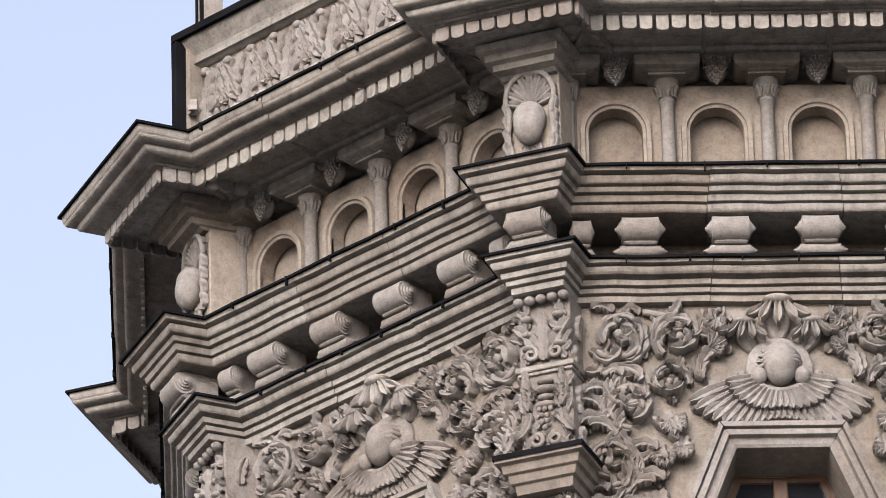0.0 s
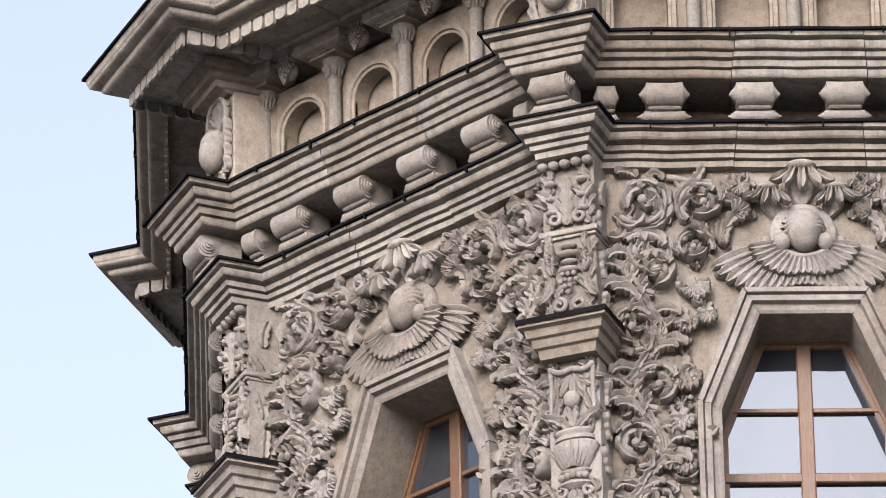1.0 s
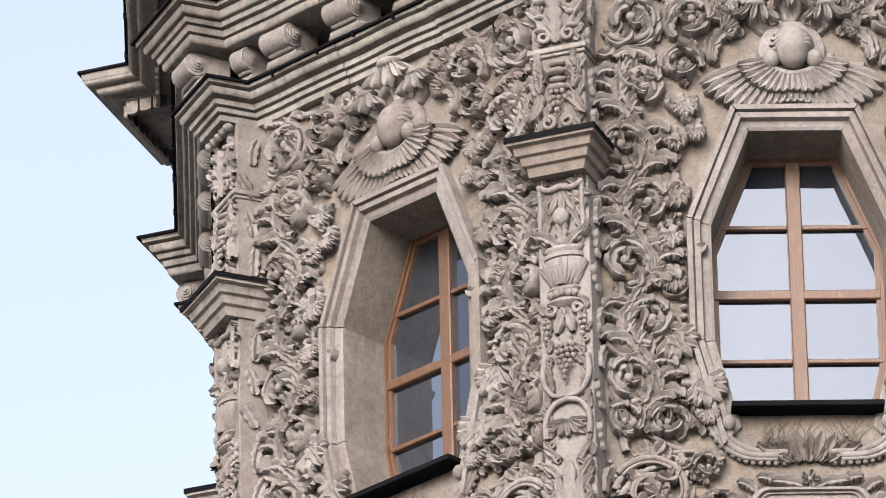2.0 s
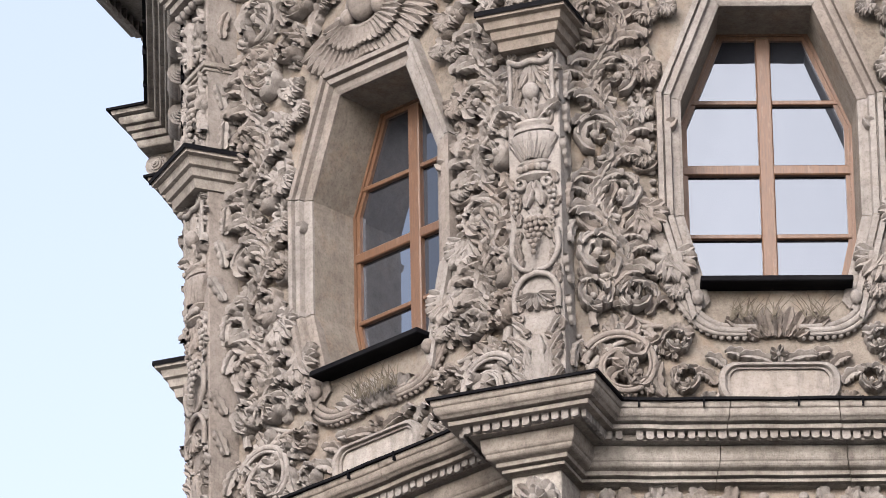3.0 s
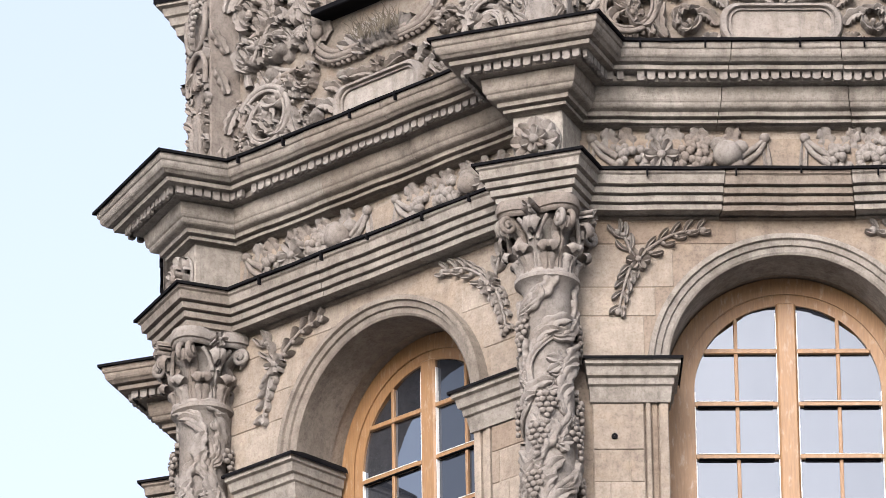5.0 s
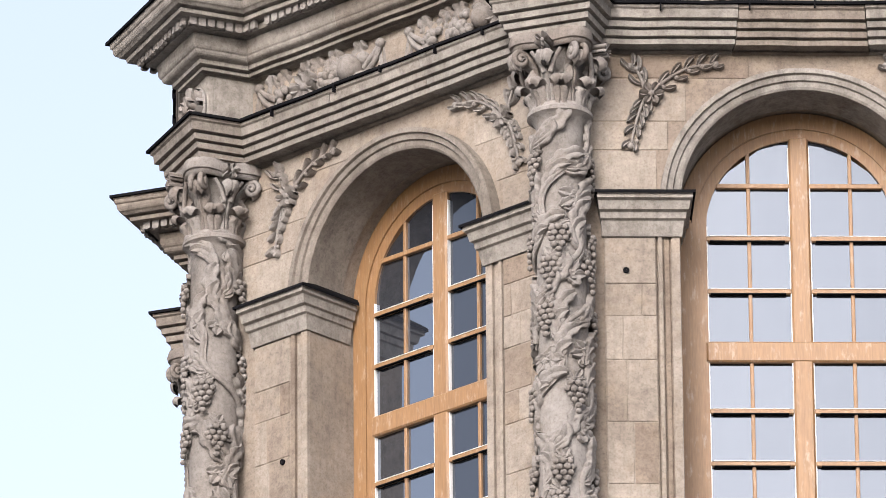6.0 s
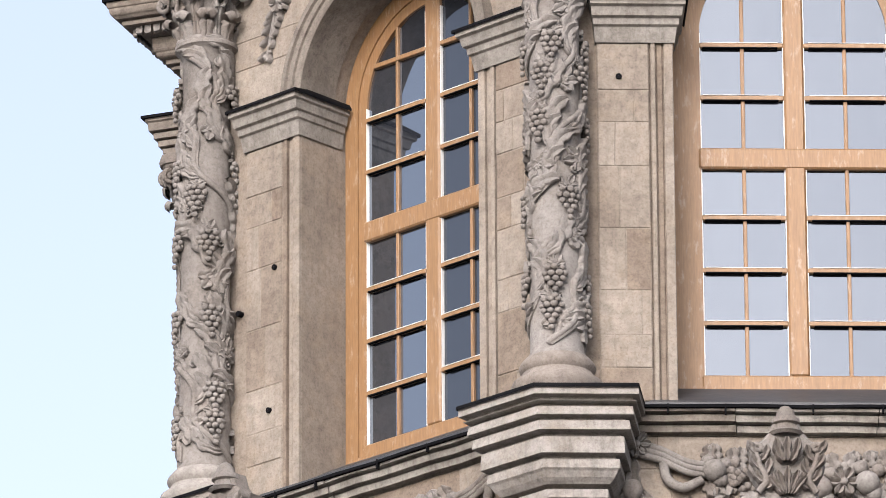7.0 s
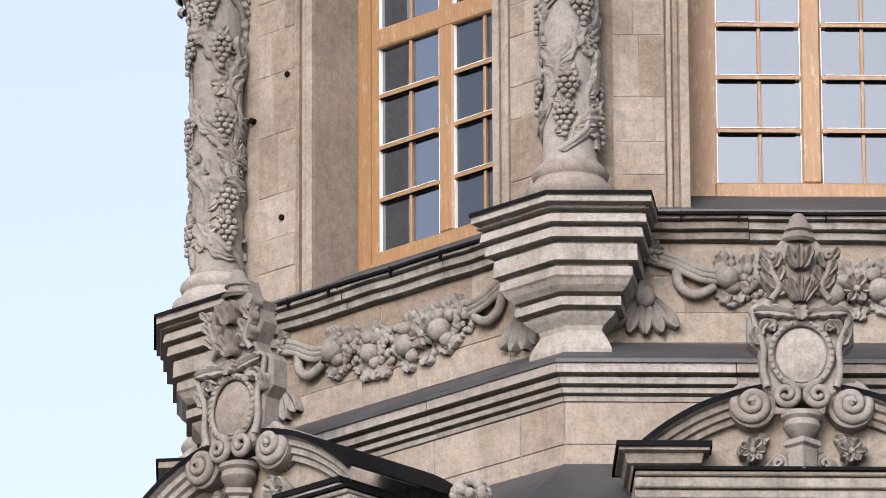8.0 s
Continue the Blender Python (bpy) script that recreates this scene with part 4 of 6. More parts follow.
def cartouche_tablet():
    t = thing("tablet", "blank pale limestone tablet in a rounded frame", "tablet", group="blank tablets")

    def loop(hw, z0, z1, r, n=5):
        pts = []
        for cx, cz, a in ((hw - r, z1 - r, 0), (-hw + r, z1 - r, 90), (-hw + r, z0 + r, 180), (hw - r, z0 + r, 270)):
            pts += [(cx + r * math.cos(radians(a + 90 * i / n)), cz + r * math.sin(radians(a + 90 * i / n))) for i in range(n + 1)]
        return pts
    b = Buf()
    L = lambda lp, o: [(u, Q + o, z) for u, z in lp]
    a = [loop(0.40, 24.06, 24.35, 0.12), loop(0.39, 24.07, 24.34, 0.11), loop(0.36, 24.085, 24.325, 0.095), loop(0.345, 24.09, 24.32, 0.085), loop(0.325, 24.105, 24.305, 0.07)]
    b.grid([L(a[0], -0.01), L(a[0], 0.05), L(a[1], 0.065), L(a[2], 0.065), L(a[3], 0.05), L(a[3], 0.04), L(a[4], 0.04), L(a[4], 0.02)], close_u=True)
    part("frame", b.mesh("frame", CARVED, True, 40), t)
    p = Buf()
    p.add(L(loop(0.33, 24.10, 24.31, 0.07), 0.022), [tuple(range(24))])
    part("panel", p.mesh("panel", PALE), t)
    for s in (-1, 1):
        for spec in ((s * 0.04, 24.37, 90 - s * 62, 0.22, 0.045, -s * 50), (s * 0.19, 24.38, 90 - s * 40, 0.17, 0.045, -s * 80), (s * 0.36, 24.33, 90 - s * 20, 0.14, 0.045, -s * 100), (s * 0.42, 24.20, 90 - s * 10, 0.17, 0.05, -s * 110), (s * 0.41, 24.14, 270 + s * 30, 0.12, 0.045, s * 100), (s * 0.26, 24.04, 180 if s < 0 else 0, 0.2, 0.03, 0)):
            c = Buf()
            leaf(c, MP, *spec, 0.045, 3, 0.05)
            carving("leaf", c, t)
    c = Buf()
    flower(c, MP, 0, 24.41, 0.06, 0.05, 5)
    carving("flower", c, t)
    return t


def winged_head():
    """A plain winged head over a window: one smooth mesh."""
    b = Buf()
    cz = 27.53
    plate = [(0.50 * math.cos(radians(x)) * 1.0, 0.32 * math.sin(radians(x))) for x in range(185, 356, 10)]
    b.grid([[MP(x, 0.0, cz - 0.03 + y) for x, y in plate], [MP(x * 0.97, 0.04, cz - 0.03 + y * 0.97) for x, y in plate], [MP(x * 0.2, 0.06, cz - 0.03 + y * 0.2) for x, y in plate]])
    n = 22
    for k in range(n + 1):
        th = 186 + 168 * k / n
        x = abs(math.cos(radians(th)))
        L = 0.15 + 0.27 * x ** 2.0
        r0 = 0.20
        leaf(b, MP, r0 * math.cos(radians(th)) * 1.15, cz - 0.05 + r0 * 0.8 * math.sin(radians(th)), th + (8 if th < 270 else -8) * x, L, 0.042, (18 if th < 270 else -18) * x, 0.035, 0, -0.01, 0.05, 0)
    for k in range(18):
        th = 190 + 160 * k / 17
        x = abs(math.cos(radians(th)))
        leaf(b, MP, 0.17 * math.cos(radians(th)), cz - 0.04 + 0.14 * math.sin(radians(th)), th, 0.11 + 0.10 * x, 0.034, 0, 0.035, 0, 0.0, 0.085, 0)
    tube(b, MP, [(0.26 * math.cos(radians(a)), 0.075, cz + 0.0 + 0.20 * math.sin(radians(a))) for a in range(185, 356, 10)], 0.03)
    tube(b, MP, [(0.21 * math.cos(radians(a)), 0.085, cz + 0.0 + 0.165 * math.sin(radians(a))) for a in range(200, 341, 10)], 0.028)
    ring = [(0.225 * math.cos(radians(a)), 0.225 * math.sin(radians(a))) for a in range(-20, 201, 10)]
    b.grid([[MP(x, 0.0, cz + 0.03 + y) for x, y in ring], [MP(x, 0.05, cz + 0.03 + y) for x, y in ring], [MP(x * 0.93, 0.06, cz + 0.03 + y * 0.93) for x, y in ring], [MP(x * 0.4, 0.06, cz + 0.03 + y * 0.4) for x, y in ring]])
    ball(b, MP, 0, 0.11, cz + 0.005, 0.108, 0.95, 1.3, 20, 14)
    ball(b, MP, 0, 0.085, cz + 0.05, 0.128, 0.9, 1.1, 20, 12)
    ball(b, MP, 0, 0.198, cz - 0.005, 0.014, 1.0, 2.6, 10, 8)
    for k in range(13):
        an = radians(-10 + 200 * k / 12)
        tube(b, MP, [(r * math.cos(an + w), o, cz + 0.045 + r * 1.05 * math.sin(an + w)) for r, o, w in ((0.085, 0.155, 0), (0.115, 0.13, 0.10), (0.135, 0.09, 0.0), (0.15, 0.05, -0.08))], 0.019, 0.015, 6)
    for s in (-1, 1):
        ball(b, MP, s * 0.145, 0.10, cz - 0.06, 0.06, 0.9, 1.1, 10, 6)
    for s in (-1, 1):
        leaf(b, MP, s * 0.44, cz - 0.24, 180 if s < 0 else 0, 0.16, 0.04, s * -30, 0.04, 0, 0.0)
    return thing("winged_head", "carved limestone winged head above a window", "sculpture", group="winged heads", data=b.mesh("winged_head", CARVED, True, 60))


def crowning_palmette():
    t = thing("palmette", "pale limestone palmette with drooping leaves", "ornament", group="palmettes")
    def drooping(u, z, w, h, lean, base):
        """A leaf that rises, rolls over at the top and hangs five rounded fingers."""
        c = Buf()
        leaf(c, MP, u - 0.35 * lean * h, z - h, 90 - lean * 25, h, w * 0.55, 0, 0.05, 0, base)
        for k in (-2, 2, -1, 1, 0):
            leaf(c, MP, u + k * w * 0.30, z - 0.012 * k * k, 270 + 24 * k + lean * 14, w * (1.05 - 0.12 * abs(k)), w * 0.19, 8 * k, 0.045, 0, 0.01, base + 0.03, 0.6)
        ball(c, MP, u, base + 0.025, z, w * 0.62, 0.8, 0.35, 12, 6)
        return c
    carving("palmette_leaf", drooping(0, 28.03, 0.17, 0.24, 0, 0.10), t, "pale leaf tips", PALE)
    for s in (-1, 1):
        carving("side_leaf", drooping(s * 0.23, 27.88, 0.13, 0.18, s, 0.08), t)
        c = Buf()
        leaf(c, MP, s * 0.33, 27.68, 90 - s * 20, 0.28, 0.055, -s * 80, 0.05, 4, 0.06)
        carving("side_curl", c, t)
    return t


cw, ct, wh, pm = carved_wall(), cartouche_tablet(), winged_head(), crowning_palmette()
for proto in (cw, ct, wh, pm):
    proto.matrix_basis = side(0)
    for a in (45, 90, 315):
        copy_thing(proto, side(a))


# ---- carving on the corner piers ----
def pier_carving():
    t = thing("candelabrum_relief", "limestone pier relief of vases, fruit and leaves", "relief", group="pier reliefs")
    mp = flat(4.095)
    b = Buf()
    for k in range(-3, 4):
        leaf(b, mp, 0.0 + 0.012 * k, 26.50, 270 + 20 * k, 0.20, 0.026, 4 * k, 0.03, 0, 0.0)
    tube(b, mp, [(-0.16, 0.03, 26.52), (-0.08, 0.04, 26.48), (0, 0.035, 26.50), (0.08, 0.04, 26.48), (0.16, 0.03, 26.52)], 0.022)
    for s in (-1, 1):
        tube(b, mp, [(s * 0.15, 0.03, 26.5), (s * 0.145, 0.03, 26.35), (s * 0.15, 0.03, 26.2), (s * 0.13, 0.03, 26.17)], 0.016)
        flower(b, mp, s * 0.13, 26.53, 0.04)
    carving("drapery", b, t)
    b = Buf()
    ball(b, mp, 0, 0.04, 26.27, 0.06, 0.9, 1.1, 12, 8)
    leaf(b, mp, 0, 26.08, 90, 0.16, 0.05, 0, 0.05, 3, 0.02)
    for s in (-1, 1):
        leaf(b, mp, s * 0.03, 26.06, 90 - s * 30, 0.18, 0.045, -s * 60, 0.05, 3, 0.04)
        leaf(b, mp, s * 0.10, 26.08, 90 - s * 20, 0.14, 0.04, -s * 70, 0.05, 2, 0.04)
    carving("leaf_crown", b, t)
    b = Buf()

    def half_turned(prof, flute=0):
        rows = []
        for z, r in prof:
            rows.append([mp(r * math.cos(math.pi * i / 24), 0.55 * r * math.sin(math.pi * i / 24) * (1 + (0.10 if flute and i % 3 == 0 else 0) * -1), z) for i in range(25)])
        b.grid(rows)
    half_turned([(26.06, 0.11), (26.05, 0.135), (26.03, 0.135), (26.02, 0.115), (26.005, 0.115), (26.0, 0.14), (25.975, 0.14), (25.97, 0.12)])
    half_turned([(25.965, 0.13), (25.95, 0.158), (25.90, 0.155), (25.84, 0.135), (25.79, 0.105), (25.765, 0.085)], 1)
    half_turned([(25.765, 0.10), (25.75, 0.115), (25.735, 0.10), (25.715, 0.07), (25.69, 0.075), (25.665, 0.12), (25.65, 0.13), (25.635, 0.10), (25.62, 0.06)])
    for k in range(-4, 5):
        leaf(b, mp, 0.016 * k, 25.765, 90 - 6.5 * k, 0.195, 0.019, -4 * k, 0.022, 0, 0.0, 0.075 * math.cos(k * 0.33) - 0.01)
    for k in range(-2, 3):
        fb = Buf()
        ball(fb, mp, 0.042 * k, 0.05, 25.70 + 0.006 * (2 - abs(k)), 0.027)
        carving("fruit", fb, t)
    carving("vase", b, t, "fluted stone vase in relief")
    b = Buf()
    for s in (-1, 1):
        tube(b, mp, spiral(s * 0.10, 25.60, 0.05, 90, 1.1, s, 0.02, 0.04, 14), 0.018, 0.012)
        gb = Buf()
        grapes(gb, mp, s * 0.125, 25.52, 0.042, 0.12, 0.017, 0.01, 3)
        tagged(carving("grape_bunch", gb, t), kind="stuff")
        leaf(b, mp, 0, 25.62, 270 + s * 25, 0.2, 0.04, -s * 20, 0.04, 2, 0.02)
    leaf(b, mp, 0, 25.42, 270, 0.14, 0.06, 0, 0.04, 3, 0.02)
    carving("leaf_spray", b, t)
    b = Buf()
    grapes(b, mp, 0, 25.33, 0.085, 0.24, 0.02, 0.01, 5)
    tagged(carving("grape_bunch", b, t), kind="stuff")
    b = Buf()
    for s in (-1, 1):
        tube(b, mp, [(s * 0.15, 0.025, 25.25), (s * 0.16, 0.03, 25.1), (s * 0.10, 0.03, 24.99), (s * 0.02, 0.03, 24.97)], 0.022, 0.014)
        tube(b, mp, [(0, 0.025, 24.95), (s * 0.09, 0.025, 24.92), (s * 0.15, 0.025, 24.82), (s * 0.15, 0.025, 24.68)], 0.02)
        for i in range(5):
            leaf(b, mp, s * 0.07, 24.02 + 0.12 * i, 90 - s * 22, 0.15, 0.03, -s * 45, 0.03, 2, 0.03)
    for k in range(-3, 4):
        leaf(b, mp, 0.01 * k, 24.80, 270 + 26 * k, 0.12, 0.024, 0, 0.045, 0, 0.0)
    leaf(b, mp, 0, 24.0, 90, 0.5, 0.06, 0, 0.03, 4, 0.02)
    leaf(b, mp, -0.04, 24.0, 96, 0.4, 0.04, 0, 0.03, 4, 0.02)
    leaf(b, mp, 0.04, 24.0, 84, 0.4, 0.04, 0, 0.03, 4, 0.02)
    carving("shell_and_leaves", b, t)
    rnd = random.Random(12)
    b = Buf()
    for i in range(46):
        z = 24.02 + i * 0.056
        for sd in (-1, 1):
            if 25.62 < z < 26.02:
                continue
            u = sd * rnd.uniform(0.105, 0.15)
            if rnd.random() < 0.75:
                leaf(b, mp, u, z, rnd.uniform(40, 140), rnd.uniform(0.07, 0.11), rnd.uniform(0.022, 0.032), sd * rnd.uniform(-90, 90), 0.026, 2, 0.025)
            else:
                tube(b, mp, spiral(u, z, 0.028, rnd.uniform(0, 360), 1.1, sd, 0.014, 0.03, 12), 0.011, 0.008, 6)
    tagged(carving("small_leaf", b, t), kind="stuff")
    # upper part of the pier
    b = Buf()
    mp2 = flat(4.10)
    for k in range(5):
        ball(b, mp2, -0.16 + 0.08 * k, 0.05, 28.03, 0.042, 1, 0.75)
    for s in (-1, 1):
        for z in (27.9, 27.78, 27.68):
            ball(b, mp2, s * 0.11, 0.03, z, 0.045, 1, 0.5)
        tube(b, mp2, spiral(s * 0.09, 27.63, 0.055, 90, 1.2, s, 0.02, 0.05, 14), 0.02, 0.012)
        leaf(b, mp2, s * 0.04, 27.60, 90 - s * 10, 0.30, 0.05, -s * 50, 0.04, 3, 0.05)
    leaf(b, mp2, 0, 27.58, 90, 0.34, 0.06, 0, 0.05, 4, 0.03)
    carving("crown_relief", b, t)
    b = Buf()
    b.box(-0.21, 0.21, 3.8, 4.135, 27.51, 27.55, 0.006)
    b.box(-0.195, 0.195, 3.8, 4.12, 27.485, 27.508, 0.004)
    part("band", b.mesh("band", MOULDED), t)
    b = Buf()
    for s in (-1, 1):
        leaf(b, mp2, s * 0.13, 27.45, 270 + s * 6, 0.24, 0.035, -s * 20, 0.04, 3, 0.03)
        leaf(b, mp2, s * 0.12, 27.2, 270, 0.22, 0.04, s * 50, 0.045, 3, 0.04)
        tube(b, mp2, spiral(s * 0.07, 26.98, 0.055, 90, 1.3, s, 0.02, 0.05, 16), 0.02, 0.012)
        flower(b, mp2, s * 0.11, 27.33, 0.05)
    for z, r in ((27.42, 0.06), (27.36, 0.075), (27.30, 0.06), (27.24, 0.075)):
        ball(b, mp2, 0, 0.02, z, r, 0.7, 0.4, 12, 6)
    grapes(b, mp2, 0, 27.20, 0.08, 0.14, 0.02, 0.01, 8)
    carving("standard", b, t)
    b = Buf()
    for i in range(22):
        z = 26.9 + i * 0.052
        for sd in (-1, 1):
            u = sd * rnd.uniform(0.10, 0.155)
            if not 27.46 < z < 27.57:
                leaf(b, mp2, u, z, rnd.uniform(40, 140), rnd.uniform(0.07, 0.12), rnd.uniform(0.022, 0.034), sd * rnd.uniform(-90, 90), 0.028, 2, 0.025)
    tagged(carving("small_leaf", b, t), kind="stuff")
    # pier flanks
    for s in (-1, 1):
        mpf = lambda u, o, z, s=s: (s * (0.182 + o), 3.98 + u * s, z)
        for z in (27.85, 27.6, 27.3, 27.0, 26.35, 26.1, 25.85, 25.55, 25.3, 25.0, 24.7, 24.4, 24.1):
            c = Buf()
            leaf(c, mpf, 0, z - 0.1, 80 + 20 * math.sin(z * 7), 0.2, 0.045, 40 * math.sin(z * 5), 0.03, 3, 0.02)
            carving("flank_leaf", c, t)
    return t


pc = pier_carving()
pc.matrix_basis = side(22.5)
for a in (67.5, 112.5, -22.5):
    copy_thing(pc, side(a))


# ---- vine columns and their capitals ----
def grape_leaf(b, mp, u, z, ang, R, H=0.022):
    """A flat five-lobed vine leaf with hollowed veins."""
    for k, f in ((-2, 0.66), (2, 0.66), (-1, 0.86), (1, 0.86), (0, 1.0)):
        leaf(b, mp, u, z, ang + 52 * k, R * f, R * 0.30, 0, H, 2, H * 0.35, 0.004)


def vines(seed, flip=1):
    """Stems that sway up the shaft and cross, with leaves, tendrils and hanging bunches in the bends."""
    stems, leaves, bunches = Buf(), Buf(), Buf()
    R = 0.158
    mp = round_shaft(R)
    rnd = random.Random(seed)
    z0, z1 = 19.42, 22.24
    for off in (0.0, 0.33, 0.67):
        pts = []
        n = 80
        for i in range(n + 1):
            s = i / n
            a = 2 * math.pi * (1.6 * s * flip + off) + 0.42 * math.sin(s * 30 + off * 7)
            pts.append((a * R, 0.014 + 0.006 * math.sin(s * 40), z0 + (z1 - z0) * s))
        tube(stems, mp, pts, 0.024, 0.018, 7)
        tube(stems, mp, [(u + 0.022, o + 0.004, z - 0.012) for u, o, z in pts], 0.011, 0.009, 5)
        turn = 0
        for i in range(2, n - 2, 3):
            u, o, z = pts[i]
            ta = math.degrees(math.atan2(pts[i + 1][2] - z, pts[i + 1][0] - u))
            turn += 1
            sgn = 1 if turn % 2 else -1
            k = turn % 5
            if k == 0 or (k == 3 and turn % 3 == 0):
                uu = u + sgn * 0.13
                tube(leaves, mp, [(u, 0.015, z), (u + sgn * 0.07, 0.02, z + 0.05), (uu, 0.018, z + 0.02)], 0.010, 0.007)
                grapes(bunches, mp, uu, z, 0.074, 0.19, 0.0195, 0.008, i + seed)
                grape_leaf(leaves, mp, uu, z + 0.03, 90 + sgn * 25, 0.085)
            elif k in (1, 3, 4):
                leaf(leaves, mp, u, z, ta + sgn * 28, 0.34, 0.055, -sgn * 80, 0.034, 4, 0.025, 0.0, 0.25, 0.4)
                leaf(leaves, mp, u, z - 0.02, ta + sgn * 50, 0.24, 0.042, -sgn * 110, 0.032, 3, 0.025)
                tube(leaves, mp, spiral(u - sgn * 0.085, z + 0.05, 0.036, 90, 1.3, -sgn, 0.01, 0.026, 16), 0.010, 0.007)
            else:
                grape_leaf(leaves, mp, u + sgn * 0.10, z + rnd.uniform(-0.02, 0.03), ta - 180 * (sgn < 0) + rnd.uniform(-30, 30), rnd.uniform(0.11, 0.14), 0.03)
                tube(leaves, mp, [(u, 0.012, z - 0.05), (u + sgn * 0.05, 0.02, z - 0.01), (u + sgn * 0.10, 0.016, z)], 0.011, 0.008)
    return stems, leaves, bunches


def curl_leaf(k, n, z0, h, w, out, R=0.165):
    """A capital leaf that stands up, swells and rolls its tip forward and down."""
    b = Buf()
    rows = []
    for f, o, ww in ((0.0, 0.02, 0.95), (0.16, 0.03, 1.05), (0.32, 0.035, 0.85), (0.48, 0.05, 1.05), (0.62, 0.07, 0.88), (0.78, 0.30, 1.12), (0.92, 0.62, 1.2), (1.0, 0.86, 1.15), (0.99, 1.02, 1.05), (0.92, 1.10, 0.9), (0.82, 1.08, 0.7), (0.76, 0.98, 0.35)):
        row = []
        for c, back in ((-1, 0.030), (-0.6, 0.004), (-0.2, 0.0), (0, 0.012), (0.2, 0.0), (0.6, 0.004), (1, 0.030)):
            r = R + (o * out if o > 0.1 else o) - back
            a = 2 * math.pi * k / n + c * w * ww / R
            row.append((r * math.sin(a), 4.086 + r * math.cos(a), z0 + h * f - (0.018 if abs(c) == 1 and f > 0.7 else 0)))
        rows.append(row)
    b.grid(rows)
    return b


def capital():
    parts = [("bell", lathe([(22.31, 0.15), (22.46, 0.145), (22.61, 0.155), (22.70, 0.18), (22.74, 0.21)], 24))]
    for k in range(8):
        parts.append(("acanthus_leaf", curl_leaf(k + 0.5, 8, 22.34, 0.19, 0.046, 0.115)))
    for k in range(8):
        parts.append(("acanthus_leaf", curl_leaf(k, 8, 22.36, 0.335, 0.034, 0.15, 0.16)))
    for k in range(4):
        b = Buf()
        mp = lambda u, o, z, k=k: ((0.225 + o) * math.sin(math.pi * k / 2) + u * math.cos(math.pi * k / 2), 4.086 + (0.225 + o) * math.cos(math.pi * k / 2) - u * math.sin(math.pi * k / 2), z)
        for s in (-1, 1):
            tube(b, mp, [(s * 0.02, 0.0, 22.56), (s * 0.05, 0.01, 22.64), (s * 0.10, 0.02, 22.71)], 0.018, 0.014)
        flower(b, mp, 0, 22.755, 0.05, 0.06, 5, 0.04)
        leaf(b, mp, 0, 22.60, 90, 0.13, 0.03, 0, 0.04, 2, 0.05)
        parts.append(("flower", b))
        a = math.pi / 4 + k * math.pi / 2
        for s in (-1, 1):
            b = Buf()
            mv = lambda u, o, z, a=a, s=s: ((0.285 + u) * math.sin(a) + s * (0.03 + o) * math.cos(a), 4.086 + (0.285 + u) * math.cos(a) - s * (0.03 + o) * math.sin(a), z)
            tube(b, mv, [(-0.13, -0.01, 22.56), (-0.10, 0, 22.64), (-0.05, 0, 22.70)] + spiral(0.0, 22.675, 0.06, 120, 1.5, -1, 0.0, 0.025, 20, 0.2), 0.022, 0.015)
            parts.append(("volute", b))
    b = Buf()
    n = 48
    rows = []
    for z, r in ((22.735, 0.21), (22.745, 0.225), (22.765, 0.228), (22.77, 0.24), (22.80, 0.245), (22.845, 0.235), (22.845, 0.1)):
        rows.append([(r * (1 + 0.42 * abs(math.cos(2 * (2 * math.pi * i / n) + math.pi / 2)) ** 2) * math.sin(2 * math.pi * i / n), 4.086 + r * (1 + 0.42 * abs(math.cos(2 * (2 * math.pi * i / n) + math.pi / 2)) ** 2) * math.cos(2 * math.pi * i / n), z) for i in range(n)])
    b.grid(rows, close_u=True)
    parts.append(("abacus", b))
    return parts


cap_meshes = [(n, b.mesh(n, CARVED, True, 55)) for n, b in capital()]
for i, a in enumerate(CORNERS):
    if a in (22.5, 67.5, 112.5, 337.5):
        for nm, b in zip(("vine_stem", "vine_leaf", "grape_bunch"), vines(3 + i, -1 if i % 2 else 1)):
            part(nm, b.mesh(nm, CARVED, True, 62), columns[a])
    c = thing("capital", "carved limestone leaf capital on a column", "capital", side(a), "capitals")
    for n, me in cap_meshes:
        part(n, me, c)


# ---- blind arcade under the crowning cornice ----
BAY = 0.69


def arcade_bay():
    b = pierced_wall(BAY / 2, 28.86, 29.76, arch_outline(0.185, 28.88, 29.40, 14), Q, 0.12)
    n = 16
    rows = [[(r * math.cos(math.pi * i / n), Q + o, 29.40 + r * math.sin(math.pi * i / n)) for i in range(n + 1)] for r, o in ((0.185, -0.02), (0.185, 0.012), (0.205, 0.018), (0.21, 0.034), (0.24, 0.034), (0.245, -0.005))]
    rows = [[(r[0][0], r[0][1], 28.88)] + r + [(r[-1][0], r[-1][1], 28.88)] for r in rows]
    return b, Buf().grid(rows)


